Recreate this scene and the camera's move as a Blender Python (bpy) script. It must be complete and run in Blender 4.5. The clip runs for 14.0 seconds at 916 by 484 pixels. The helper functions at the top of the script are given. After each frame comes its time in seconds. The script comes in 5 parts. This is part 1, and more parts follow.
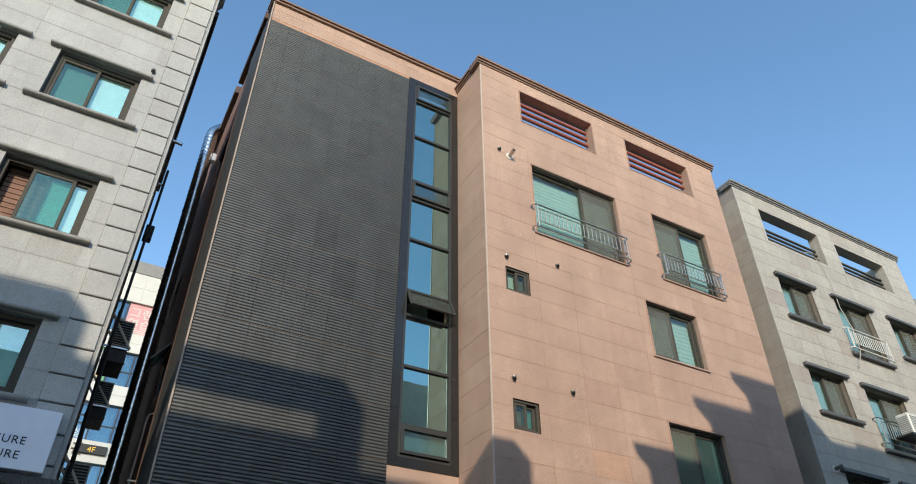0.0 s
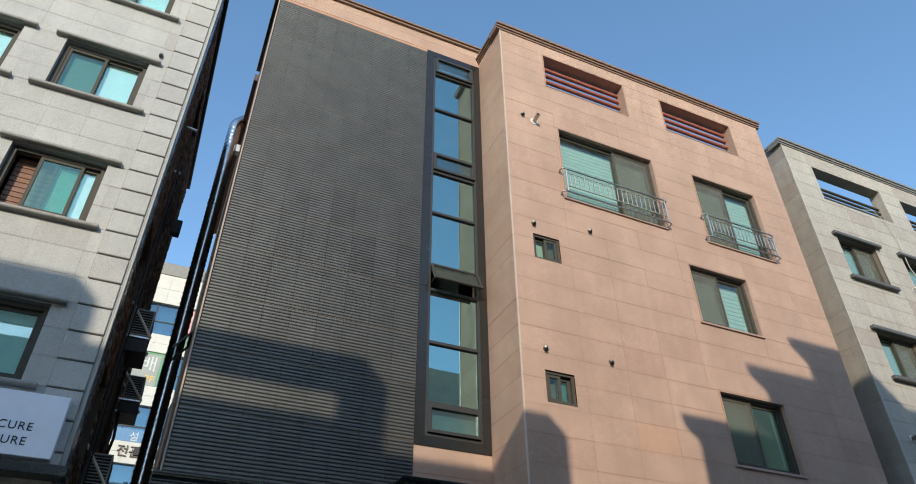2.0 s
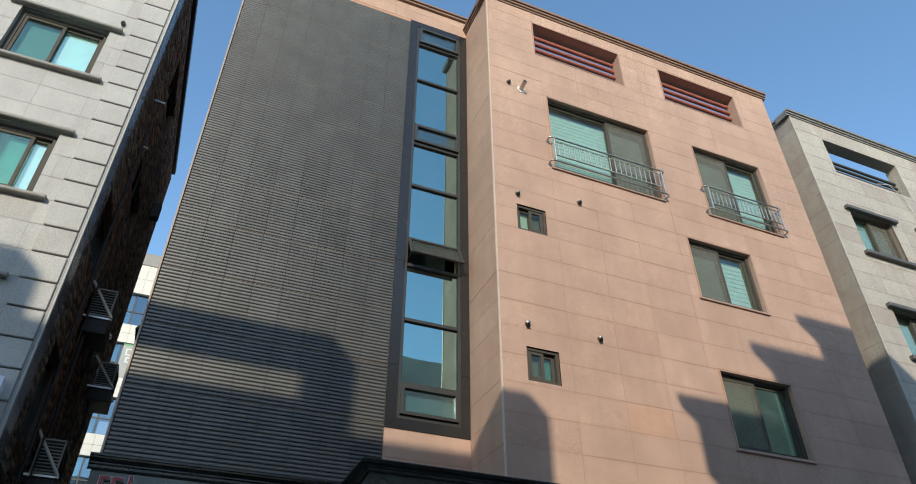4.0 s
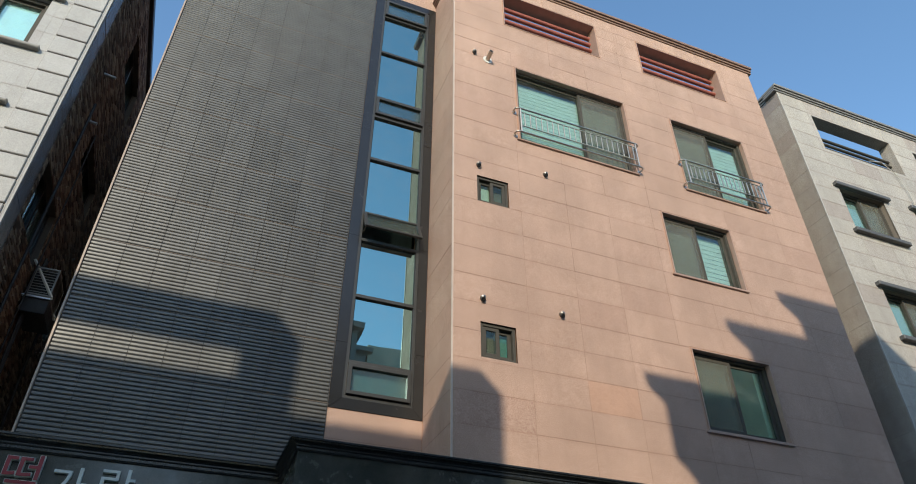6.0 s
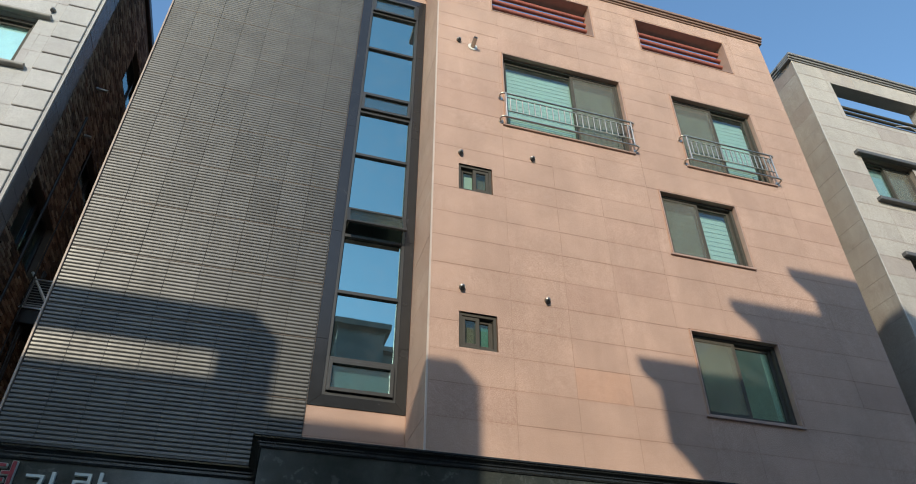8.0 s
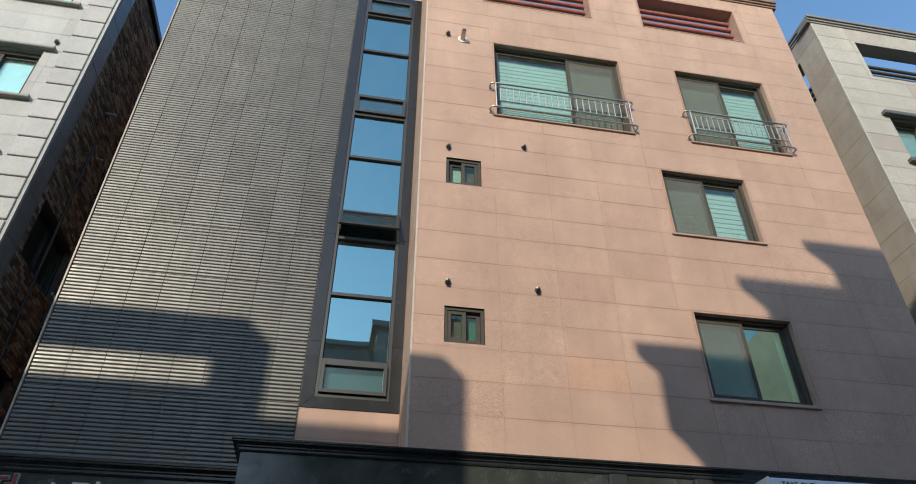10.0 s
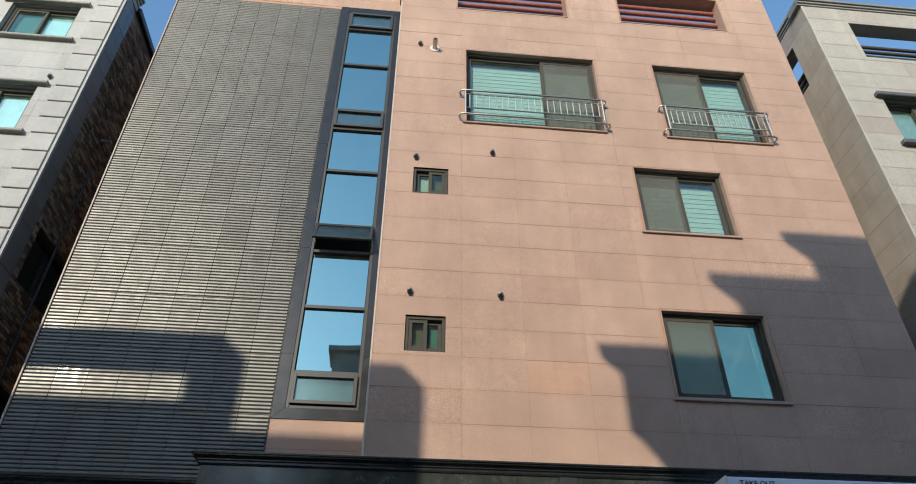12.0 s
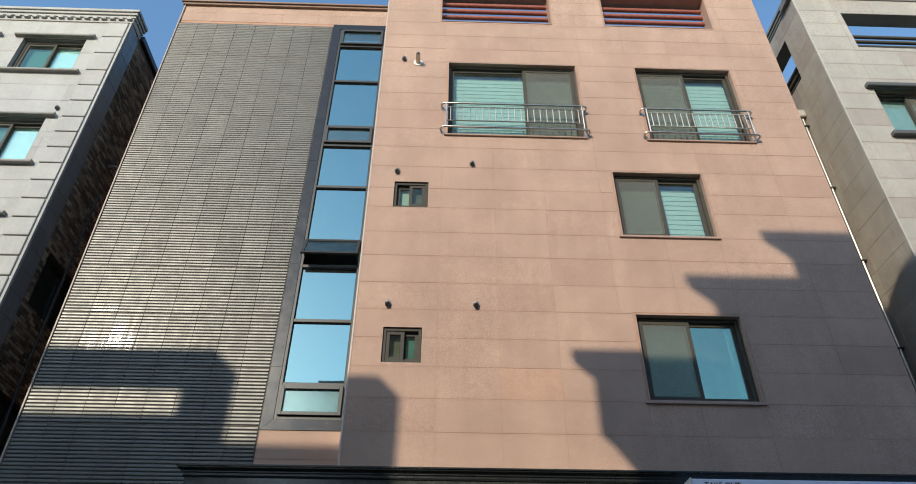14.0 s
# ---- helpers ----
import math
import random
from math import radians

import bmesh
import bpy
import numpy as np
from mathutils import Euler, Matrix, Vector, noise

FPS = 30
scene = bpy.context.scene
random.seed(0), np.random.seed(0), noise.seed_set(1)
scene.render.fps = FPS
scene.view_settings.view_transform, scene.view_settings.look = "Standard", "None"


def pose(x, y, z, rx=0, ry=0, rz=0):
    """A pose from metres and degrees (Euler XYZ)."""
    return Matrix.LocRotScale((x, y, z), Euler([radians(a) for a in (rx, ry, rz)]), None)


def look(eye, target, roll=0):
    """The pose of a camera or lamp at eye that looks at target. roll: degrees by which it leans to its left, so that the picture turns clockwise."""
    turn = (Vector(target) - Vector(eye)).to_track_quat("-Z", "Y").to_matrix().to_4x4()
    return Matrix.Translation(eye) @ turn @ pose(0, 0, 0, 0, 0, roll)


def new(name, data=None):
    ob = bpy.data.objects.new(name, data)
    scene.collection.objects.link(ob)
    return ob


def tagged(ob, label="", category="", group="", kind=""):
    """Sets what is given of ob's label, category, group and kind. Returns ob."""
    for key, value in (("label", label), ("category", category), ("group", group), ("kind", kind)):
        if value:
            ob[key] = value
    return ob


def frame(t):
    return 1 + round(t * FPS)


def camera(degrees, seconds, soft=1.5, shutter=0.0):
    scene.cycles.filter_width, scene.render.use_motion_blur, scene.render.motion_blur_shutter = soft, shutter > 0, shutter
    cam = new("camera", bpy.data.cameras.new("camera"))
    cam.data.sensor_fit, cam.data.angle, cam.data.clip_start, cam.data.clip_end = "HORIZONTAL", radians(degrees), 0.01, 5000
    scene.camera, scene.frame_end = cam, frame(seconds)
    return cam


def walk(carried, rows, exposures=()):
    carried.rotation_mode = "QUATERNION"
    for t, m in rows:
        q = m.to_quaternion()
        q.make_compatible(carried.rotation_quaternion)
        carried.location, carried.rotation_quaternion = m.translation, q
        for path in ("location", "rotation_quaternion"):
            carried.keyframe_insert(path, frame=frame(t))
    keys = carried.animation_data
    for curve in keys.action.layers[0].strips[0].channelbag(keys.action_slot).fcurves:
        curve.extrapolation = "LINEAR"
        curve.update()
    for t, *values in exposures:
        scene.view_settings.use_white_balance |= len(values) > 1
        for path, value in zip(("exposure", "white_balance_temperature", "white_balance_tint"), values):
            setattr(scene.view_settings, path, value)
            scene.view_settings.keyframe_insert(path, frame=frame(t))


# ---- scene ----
cam = camera(67.4, 14.0, soft=1.0)
METRES, EYE, TILT, LEAN, TURN = 8.0, 1.5, 0.0, 0.0, -29.9
ROWS = [
    (0.0, 0.0, 0.0, 0.0, 0.15, 36.56, 0.2),
    (0.5, 0.008, 0.0299, -0.0066, 0.77, 36.49, 0.1),
    (1.0, 0.0199, 0.0588, -0.0048, 2.15, 36.56, 0.19),
    (1.5, 0.0446, 0.0862, -0.0043, 3.88, 36.6, 0.25),
    (2.0, 0.066, 0.1166, -0.0067, 5.66, 36.59, 0.24),
    (2.5, 0.0833, 0.1488, -0.0026, 6.46, 36.55, 0.14),
    (5.0, 0.1838, 0.3015, 0.0023, 7.59, 36.68, 0.03),
    (5.5, 0.2089, 0.3277, -0.0003, 7.83, 36.68, 0.03),
    (6.0, 0.2324, 0.3526, 0.001, 8.09, 36.71, -0.04),
    (6.5, 0.2624, 0.3663, 0.0011, 8.95, 36.81, -0.03),
    (7.0, 0.2921, 0.3825, 0.0004, 10.61, 36.83, 0.0),
    (7.5, 0.323, 0.4047, 0.0007, 11.98, 36.74, -0.03),
    (8.0, 0.3584, 0.4179, 0.0001, 13.3, 36.9, -0.09),
    (10.5, 0.5233, 0.4894, 0.0017, 21.19, 36.75, -0.08),
    (11.0, 0.5613, 0.5034, 0.0051, 22.37, 36.77, -0.1),
    (11.5, 0.6059, 0.5072, 0.0054, 23.33, 36.79, -0.1),
    (12.0, 0.6416, 0.5097, 0.0038, 24.4, 36.75, -0.19),
    (12.5, 0.6753, 0.51, 0.0053, 25.55, 36.69, -0.24),
    (13.0, 0.7094, 0.5063, 0.0054, 26.73, 36.73, -0.29),
    (13.5, 0.7388, 0.5091, 0.0036, 27.58, 36.66, -0.28),
    (14.0, 0.7667, 0.5215, 0.0033, 28.19, 36.59, -0.33),
]
walk(cam, [(t, pose(0, 0, EYE, TILT, LEAN, TURN) @ pose(METRES * x, METRES * y, METRES * z, 90 + pitch, roll, yaw)) for t, x, y, z, yaw, pitch, roll in ROWS],
     exposures=[(0.0, 1.0, 6500, 4.5)])

# ---- world, sun, exposure ----
SUN_FROM = Vector((-0.52, -1.0, 0.51)).normalized()
world = bpy.data.worlds.new("sky")
scene.world = world
world.use_nodes = True
wn = world.node_tree.nodes
sky = wn.new("ShaderNodeTexSky")
sky.sky_type = "NISHITA"
sky.sun_disc = False
sky.sun_elevation = math.asin(SUN_FROM.z)
sky.sun_rotation = math.atan2(SUN_FROM.x, SUN_FROM.y)
sky.air_density, sky.dust_density, sky.ozone_density = 1.0, 0.25, 1.0
wn["Background"].inputs["Strength"].default_value = 0.132
clear = wn.new("ShaderNodeHueSaturation")
clear.inputs["Saturation"].default_value = 1.13
clear.inputs["Value"].default_value = 1.12
world.node_tree.links.new(sky.outputs[0], clear.inputs["Color"])
world.node_tree.links.new(clear.outputs[0], wn["Background"].inputs["Color"])

sun_data = bpy.data.lights.new("sun", "SUN")
sun_data.energy, sun_data.angle, sun_data.color = 2.05, radians(0.53), (1.0, 0.88, 0.735)
sun = new("sun", sun_data)
sun.matrix_world = look(SUN_FROM * 60, (0, 0, 0))


# ---- materials ----
class Nodes:
    def __init__(self, name):
        self.mat = bpy.data.materials.new(name)
        self.mat.use_nodes = True
        self.t = self.mat.node_tree
        self.bsdf = self.t.nodes["Principled BSDF"]
        self.out = self.t.nodes["Material Output"]
        self.geo = None

    def add(self, kind, **vals):
        n = self.t.nodes.new(kind)
        for k, v in vals.items():
            if k in n.inputs:
                n.inputs[k].default_value = v
        return n

    def link(self, a, b):
        self.t.links.new(a, b)

    def where(self):
        if self.geo is None:
            self.geo = self.add("ShaderNodeNewGeometry").outputs["Position"]
        return self.geo

    def noise(self, scale, detail=4.0, rough=0.6, stretch=None):
        n = self.add("ShaderNodeTexNoise", Scale=scale, Detail=detail, Roughness=rough)
        if stretch:
            m = self.add("ShaderNodeMapping")
            m.inputs["Scale"].default_value = stretch
            self.link(self.where(), m.inputs["Vector"])
            self.link(m.outputs[0], n.inputs["Vector"])
        else:
            self.link(self.where(), n.inputs["Vector"])
        return n.outputs["Fac"]

    def ramp(self, fac, stops):
        r = self.add("ShaderNodeValToRGB")
        el = r.color_ramp.elements
        while len(el) < len(stops):
            el.new(0.5)
        for e, (p, c) in zip(el, stops):
            e.position, e.color = p, (*c, 1) if len(c) == 3 else c
        self.link(fac, r.inputs[0])
        return r.outputs[0]

    def mix(self, a, b, fac, mode="MIX"):
        m = self.add("ShaderNodeMix")
        m.data_type, m.blend_type = "RGBA", mode
        for sock, v in ((m.inputs[6], a), (m.inputs[7], b), (m.inputs[0], fac)):
            if isinstance(v, (int, float)):
                sock.default_value = v
            elif isinstance(v, tuple):
                sock.default_value = (*v, 1)
            else:
                self.link(v, sock)
        return m.outputs[2]

    def bump(self, height, strength, dist=0.01):
        b = self.add("ShaderNodeBump", Strength=strength, Distance=dist)
        self.link(height, b.inputs["Height"])
        self.link(b.outputs[0], self.bsdf.inputs["Normal"])

    def set(self, **vals):
        for k, v in vals.items():
            self.bsdf.inputs[k].default_value = v


def grey(v):
    return (v, v, v)


def joint_band(n):
    """0 at a slab's edges, 1 some centimetres in: the width over which sealant has bled into the stone, unevenly."""
    sep = n.add("ShaderNodeSeparateXYZ")
    n.link(n.add("ShaderNodeTexCoord").outputs["Generated"], sep.inputs[0])
    fades = []
    for axis, reach in (("Z", 0.075), ("X", 0.012)):
        off = n.add("ShaderNodeMath")
        off.operation = "PINGPONG"
        off.inputs[1].default_value = 0.5
        n.link(sep.outputs[axis], off.inputs[0])
        fade = n.add("ShaderNodeMapRange")
        fade.inputs["From Max"].default_value = reach
        n.link(off.outputs[0], fade.inputs["Value"])
        fades.append(fade.outputs[0])
    low = n.add("ShaderNodeMath")
    low.operation = "MINIMUM"
    n.link(fades[0], low.inputs[0])
    n.link(fades[1], low.inputs[1])
    patchy = n.add("ShaderNodeMath")
    patchy.operation = "MAXIMUM"
    n.link(low.outputs[0], patchy.inputs[0])
    n.link(n.ramp(n.noise(2.3, 4.0), [(0.42, grey(0.0)), (0.72, grey(0.8))]), patchy.inputs[1])
    return patchy.outputs[0]


def stone(name, base, dark, light, rough, speck=260.0, vary=0.16, stain=0.35, joint=0.0):
    """Granite: crystal speckle, slab-to-slab change, water marks that run down."""
    n = Nodes(name)
    a = n.ramp(n.noise(speck, 3.0, 0.75), [(0.40, dark), (0.5, base), (0.60, light)])
    cloud = n.ramp(n.noise(1.1, 5.0, 0.6), [(0.3, grey(1 - 0.14)), (0.7, grey(1.06))])
    a = n.mix(a, cloud, 1.0, "MULTIPLY")
    run = n.ramp(n.noise(1.0, 5.0, 0.65, (5.0, 5.0, 0.35)), [(0.42, grey(1 - stain * 0.45)), (0.6, grey(1.0))])
    a = n.mix(a, run, 0.7, "MULTIPLY")
    if joint:
        a = n.mix(a, n.ramp(joint_band(n), [(0.0, tuple(1 - joint * v for v in (0.75, 1.0, 1.1))), (1.0, grey(1.0))]), 1.0, "MULTIPLY")
    info = n.add("ShaderNodeObjectInfo")
    slab = n.ramp(info.outputs["Random"], [(0.0, (1 - vary * 0.7, 1 - vary, 1 - vary)), (0.12, grey(1 - vary * 0.3)), (0.5, grey(1.0)), (1.0, (1 + vary * 0.3, 1 + vary * 0.3, 1 + vary * 0.3))])
    a = n.mix(a, slab, 1.0, "MULTIPLY")
    n.link(a, n.bsdf.inputs["Base Color"])
    r = n.ramp(n.noise(3.0, 3.0), [(0.3, grey(rough - 0.08)), (0.7, grey(rough + 0.08))])
    n.link(r, n.bsdf.inputs["Roughness"])
    n.bump(n.noise(speck * 0.8, 2.0, 0.7), 0.4, 0.005)
    return n.mat


def plain(name, col, rough=0.5, metal=0.0, vary=0.12, scale=6.0, bump=0.0, bump_scale=90.0):
    """Painted or bare surface with faint clouds of dirt and uneven gloss."""
    n = Nodes(name)
    c = n.ramp(n.noise(scale, 5.0, 0.65), [(0.28, tuple(v * (1 - vary) for v in col)), (0.5, col), (0.75, tuple(min(1, v * (1 + vary)) for v in col))])
    n.link(c, n.bsdf.inputs["Base Color"])
    r = n.ramp(n.noise(scale * 3, 3.0), [(0.3, grey(max(0.02, rough * 0.85))), (0.7, grey(min(1, rough * 1.15)))])
    n.link(r, n.bsdf.inputs["Roughness"])
    n.set(Metallic=metal)
    if bump:
        n.bump(n.noise(bump_scale, 3.0), bump, 0.004)
    return n.mat


def glass(name, tint, body, skin, rough=0.015):
    """A pane: a clear tinted sheet with a mirror skin, a little dust."""
    n = Nodes(name)
    clear = n.add("ShaderNodeBsdfTransparent")
    clear.inputs[0].default_value = (*tint, 1)
    gloss = n.add("ShaderNodeBsdfGlossy")
    gloss.inputs["Roughness"].default_value = rough
    gloss.inputs["Color"].default_value = (*body, 1)
    wob = n.add("ShaderNodeBump", Strength=0.04, Distance=0.02)
    n.link(n.noise(1.6, 1.0), wob.inputs["Height"])
    n.link(wob.outputs[0], gloss.inputs["Normal"])
    lw = n.add("ShaderNodeLayerWeight", Blend=0.5)
    pw = n.add("ShaderNodeMath")
    pw.operation = "POWER"
    pw.inputs[1].default_value = 5.0
    n.link(lw.outputs["Facing"], pw.inputs[0])
    fr = n.add("ShaderNodeMapRange")
    fr.inputs["To Min"].default_value = skin
    fr.inputs["To Max"].default_value = 0.95
    n.link(pw.outputs[0], fr.inputs["Value"])
    mx = n.add("ShaderNodeMixShader")
    n.link(fr.outputs[0], mx.inputs[0])
    n.link(clear.outputs[0], mx.inputs[1])
    n.link(gloss.outputs[0], mx.inputs[2])
    dust = n.add("ShaderNodeBsdfDiffuse")
    dust.inputs[0].default_value = (0.45, 0.45, 0.42, 1)
    mx2 = n.add("ShaderNodeMixShader")
    n.link(n.ramp(n.noise(4.0, 6.0, 0.7), [(0.45, grey(0.015)), (0.8, grey(0.07))]), mx2.inputs[0])
    n.link(mx.outputs[0], mx2.inputs[1])
    n.link(dust.outputs[0], mx2.inputs[2])
    n.link(mx2.outputs[0], n.out.inputs[0])
    return n.mat


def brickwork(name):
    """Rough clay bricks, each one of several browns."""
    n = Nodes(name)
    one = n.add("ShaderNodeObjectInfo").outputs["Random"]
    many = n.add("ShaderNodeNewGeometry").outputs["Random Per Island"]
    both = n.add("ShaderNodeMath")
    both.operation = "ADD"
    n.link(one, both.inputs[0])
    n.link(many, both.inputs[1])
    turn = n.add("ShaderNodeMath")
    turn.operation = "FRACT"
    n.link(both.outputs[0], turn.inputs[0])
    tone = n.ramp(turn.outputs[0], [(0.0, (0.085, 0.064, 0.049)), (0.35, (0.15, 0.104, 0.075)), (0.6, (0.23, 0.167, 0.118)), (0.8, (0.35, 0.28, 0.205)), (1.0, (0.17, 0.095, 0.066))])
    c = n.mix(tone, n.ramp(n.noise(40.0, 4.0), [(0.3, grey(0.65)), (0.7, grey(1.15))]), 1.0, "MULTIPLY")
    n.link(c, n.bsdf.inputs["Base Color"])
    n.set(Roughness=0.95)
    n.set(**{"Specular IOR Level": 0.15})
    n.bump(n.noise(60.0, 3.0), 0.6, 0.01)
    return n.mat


PINK = stone("pink_granite", (0.444, 0.294, 0.219), (0.309, 0.184, 0.134), (0.604, 0.430, 0.340), 0.72, 100.0, 0.07, 0.16, joint=0.09)
REDDER = stone("redder_granite", (0.475, 0.282, 0.192), (0.345, 0.185, 0.122), (0.60, 0.395, 0.285), 0.72, 100.0, 0.1, 0.14)
GREYSTONE = stone("white_granite", (0.39, 0.375, 0.347), (0.31, 0.30, 0.277), (0.475, 0.462, 0.432), 0.66, 110.0, 0.10, 0.14, joint=0.13)
BEIGE = stone("grey_granite", (0.415, 0.375, 0.325), (0.275, 0.248, 0.205), (0.54, 0.495, 0.425), 0.66, 90.0, 0.16, 0.25, joint=0.18)
SIDESTONE = stone("dark_grey_granite", (0.155, 0.154, 0.152), (0.105, 0.104, 0.102), (0.215, 0.213, 0.21), 0.16, 200.0, 0.2)
BLACK = stone("black_granite", (0.019, 0.021, 0.021), (0.011, 0.012, 0.013), (0.036, 0.04, 0.039), 0.2, 120.0, 0.25, 0.9)
def polished(name):
    """Polished black granite: pale crystals, a film of dust and painted-in blotchy reflections, mirror gloss between.
    """
    n = Nodes(name)
    a = n.ramp(n.noise(150.0, 3.0, 0.75), [(0.42, (0.013, 0.016, 0.0135)), (0.57, (0.028, 0.033, 0.027)), (0.66, (0.15, 0.155, 0.125))])
    # pale mottling: blotchy reflections put into the colour, along with some dust
    film = n.ramp(n.noise(2.2, 6.0, 0.7), [(0.38, grey(0.0)), (0.7, grey(0.55))])
    n.link(n.mix(a, (0.085, 0.087, 0.075), film), n.bsdf.inputs["Base Color"])
    n.link(n.ramp(n.noise(4.0, 5.0, 0.7), [(0.35, grey(0.10)), (0.7, grey(0.34))]), n.bsdf.inputs["Roughness"])
    n.bump(n.noise(120.0, 2.0), 0.15, 0.002)
    return n.mat


FASCIA = polished("polished_black_granite")
SURROUND = plain("charcoal_metal_panel", (0.019, 0.0185, 0.018), 0.24, 0.0, 0.14, 1.5)
JOINT = plain("joint_mortar", (0.42, 0.235, 0.15), 0.9)
JOINT_BROWN = plain("brown_joint_mortar", (0.22, 0.18, 0.14), 0.9)
JOINT_GREY = plain("grey_joint_mortar", (0.33, 0.32, 0.30), 0.9)
COPING = plain("bronze_coping", (0.22, 0.135, 0.095), 0.45, 0.0)
COPING_DARK = plain("red_brown_coping", (0.085, 0.045, 0.033), 0.5, 0.0)
COPING_GREY = plain("grey_coping", (0.20, 0.19, 0.175), 0.45)


def slat_metal(name):
    """Satin metallic paint under a clear coat, on thin sheet that is slightly wavy from side to side."""
    n = Nodes(name)
    a = n.ramp(n.noise(2.0, 5.0, 0.65), [(0.28, (0.114, 0.110, 0.102)), (0.5, (0.131, 0.127, 0.118)), (0.75, (0.149, 0.145, 0.135))])
    # the cassettes come from several batches of paint
    shift = n.add("ShaderNodeVectorMath")
    shift.inputs[1].default_value = (-1.105, 0.0, -5.44)
    n.link(n.add("ShaderNodeNewGeometry").outputs["Position"], shift.inputs[0])
    cell = n.add("ShaderNodeVectorMath")
    cell.operation = "SNAP"
    cell.inputs[1].default_value = (0.44625, 100.0, 0.955)
    n.link(shift.outputs[0], cell.inputs[0])
    batch = n.add("ShaderNodeTexWhiteNoise")
    n.link(cell.outputs[0], batch.inputs["Vector"])
    a = n.mix(a, n.ramp(batch.outputs["Value"], [(0.0, grey(0.87)), (0.06, grey(0.965)), (0.5, grey(1.0)), (1.0, grey(1.035))]), 1.0, "MULTIPLY")
    n.link(a, n.bsdf.inputs["Base Color"])
    n.link(n.ramp(n.noise(5.0, 4.0), [(0.3, grey(0.43)), (0.7, grey(0.53))]), n.bsdf.inputs["Roughness"])
    n.set(**{"Specular IOR Level": 0.1, "Metallic": 0.78, "Coat Weight": 0.045})
    n.link(n.ramp(n.noise(7.0, 4.0), [(0.3, grey(0.06)), (0.7, grey(0.11))]), n.bsdf.inputs["Coat Roughness"])
    n.bump(n.noise(1.0, 3.0, 0.5, (6.0, 6.0, 0.5)), 1.0, 0.003)
    n.link(n.bsdf.inputs["Normal"].links[0].from_socket, n.bsdf.inputs["Coat Normal"])
    return n.mat


SLAT = slat_metal("louvre_metal")
CLIP = plain("slat_clip_metal", (0.06, 0.054, 0.048), 0.7)
RAILBROWN = plain("brown_seam_rail", (0.115, 0.085, 0.06), 0.6)
SLAT_BACK = plain("louvre_backing", (0.045, 0.043, 0.039), 0.6)
EDGE = plain("louvre_edge_trim", (0.36, 0.27, 0.21), 0.5)
BEAD = plain("pale_corner_bead", (0.50, 0.40, 0.33), 0.45)
FRAME = plain("bronze_aluminium", (0.072, 0.065, 0.053), 0.55, 0.0)
for dull, level in ((SURROUND, 0.48), (FRAME, 0.12), (PINK, 0.22)):
    dull.node_tree.nodes["Principled BSDF"].inputs["Specular IOR Level"].default_value = level
FRAME_STRIP = plain("charcoal_window_frame", (0.034, 0.034, 0.032), 0.42)
FRAME_DARK = plain("dark_aluminium", (0.03, 0.03, 0.03), 0.4, 0.3)
FLASH = plain("grey_flashing", (0.05, 0.05, 0.047), 0.65, 0.0, 0.2, 3.0)
GASKET = plain("black_gasket", (0.01, 0.01, 0.01), 0.6)
TRIM = plain("reveal_trim", (0.36, 0.235, 0.18), 0.5)
STEEL = plain("stainless_steel", (0.47, 0.43, 0.375), 0.31, 1.0, 0.2, 12.0)
VENTSTEEL = plain("dull_vent_steel", (0.27, 0.25, 0.22), 0.38, 1.0, 0.2, 12.0)


def flaked(name):
    """Red oxide paint that has come off in small flakes down to dark rust."""
    n = Nodes(name)
    a = n.ramp(n.noise(14.0, 5.0, 0.65), [(0.28, (0.21, 0.058, 0.040)), (0.5, (0.30, 0.083, 0.055)), (0.75, (0.38, 0.115, 0.08))])
    flake = n.ramp(n.noise(9.0, 6.0, 0.75), [(0.66, grey(0.0)), (0.69, grey(1.0))])
    n.link(n.mix(a, (0.055, 0.028, 0.022), flake), n.bsdf.inputs["Base Color"])
    n.set(Roughness=0.5)
    return n.mat


REDPAINT = flaked("red_oxide_paint")
SILLSTONE = plain("dark_sill_stone", (0.085, 0.082, 0.078), 0.55, 0.0, 0.2, 12.0, 0.2)
LIGHTSILL = plain("grey_moulding_stone", (0.25, 0.235, 0.21), 0.6, 0.0, 0.2, 12.0, 0.3)
BRICK = brickwork("brown_brick")
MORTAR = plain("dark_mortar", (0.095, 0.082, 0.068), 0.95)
REDBRICK = plain("reddish_brown_render", (0.24, 0.13, 0.09), 0.85, 0.0, 0.3, 4.0, 0.4)
CONCRETE = plain("rendered_concrete", (0.42, 0.39, 0.35), 0.85, 0.0, 0.2, 1.5, 0.2)
DARKWALL = plain("opposite_wall", (0.45, 0.40, 0.345), 0.85, 0.0, 0.2, 1.0)
SLATEWALL = plain("dark_render", (0.19, 0.195, 0.205), 0.85, 0.0, 0.2, 1.0)
ASPHALT = plain("asphalt", (0.066, 0.065, 0.063), 0.9, 0.0, 0.25, 3.0, 0.5)
ROOFING = plain("roof_membrane", (0.11, 0.16, 0.12), 0.8)
ROOM = plain("room_wall", (0.30, 0.28, 0.25), 0.9)
WHITEWALL = plain("white_cladding", (0.52, 0.50, 0.46), 0.5, 0.0, 0.06, 2.0)
SIGNWHITE = plain("white_sign_panel", (0.80, 0.80, 0.88), 0.4, 0.0, 0.03)
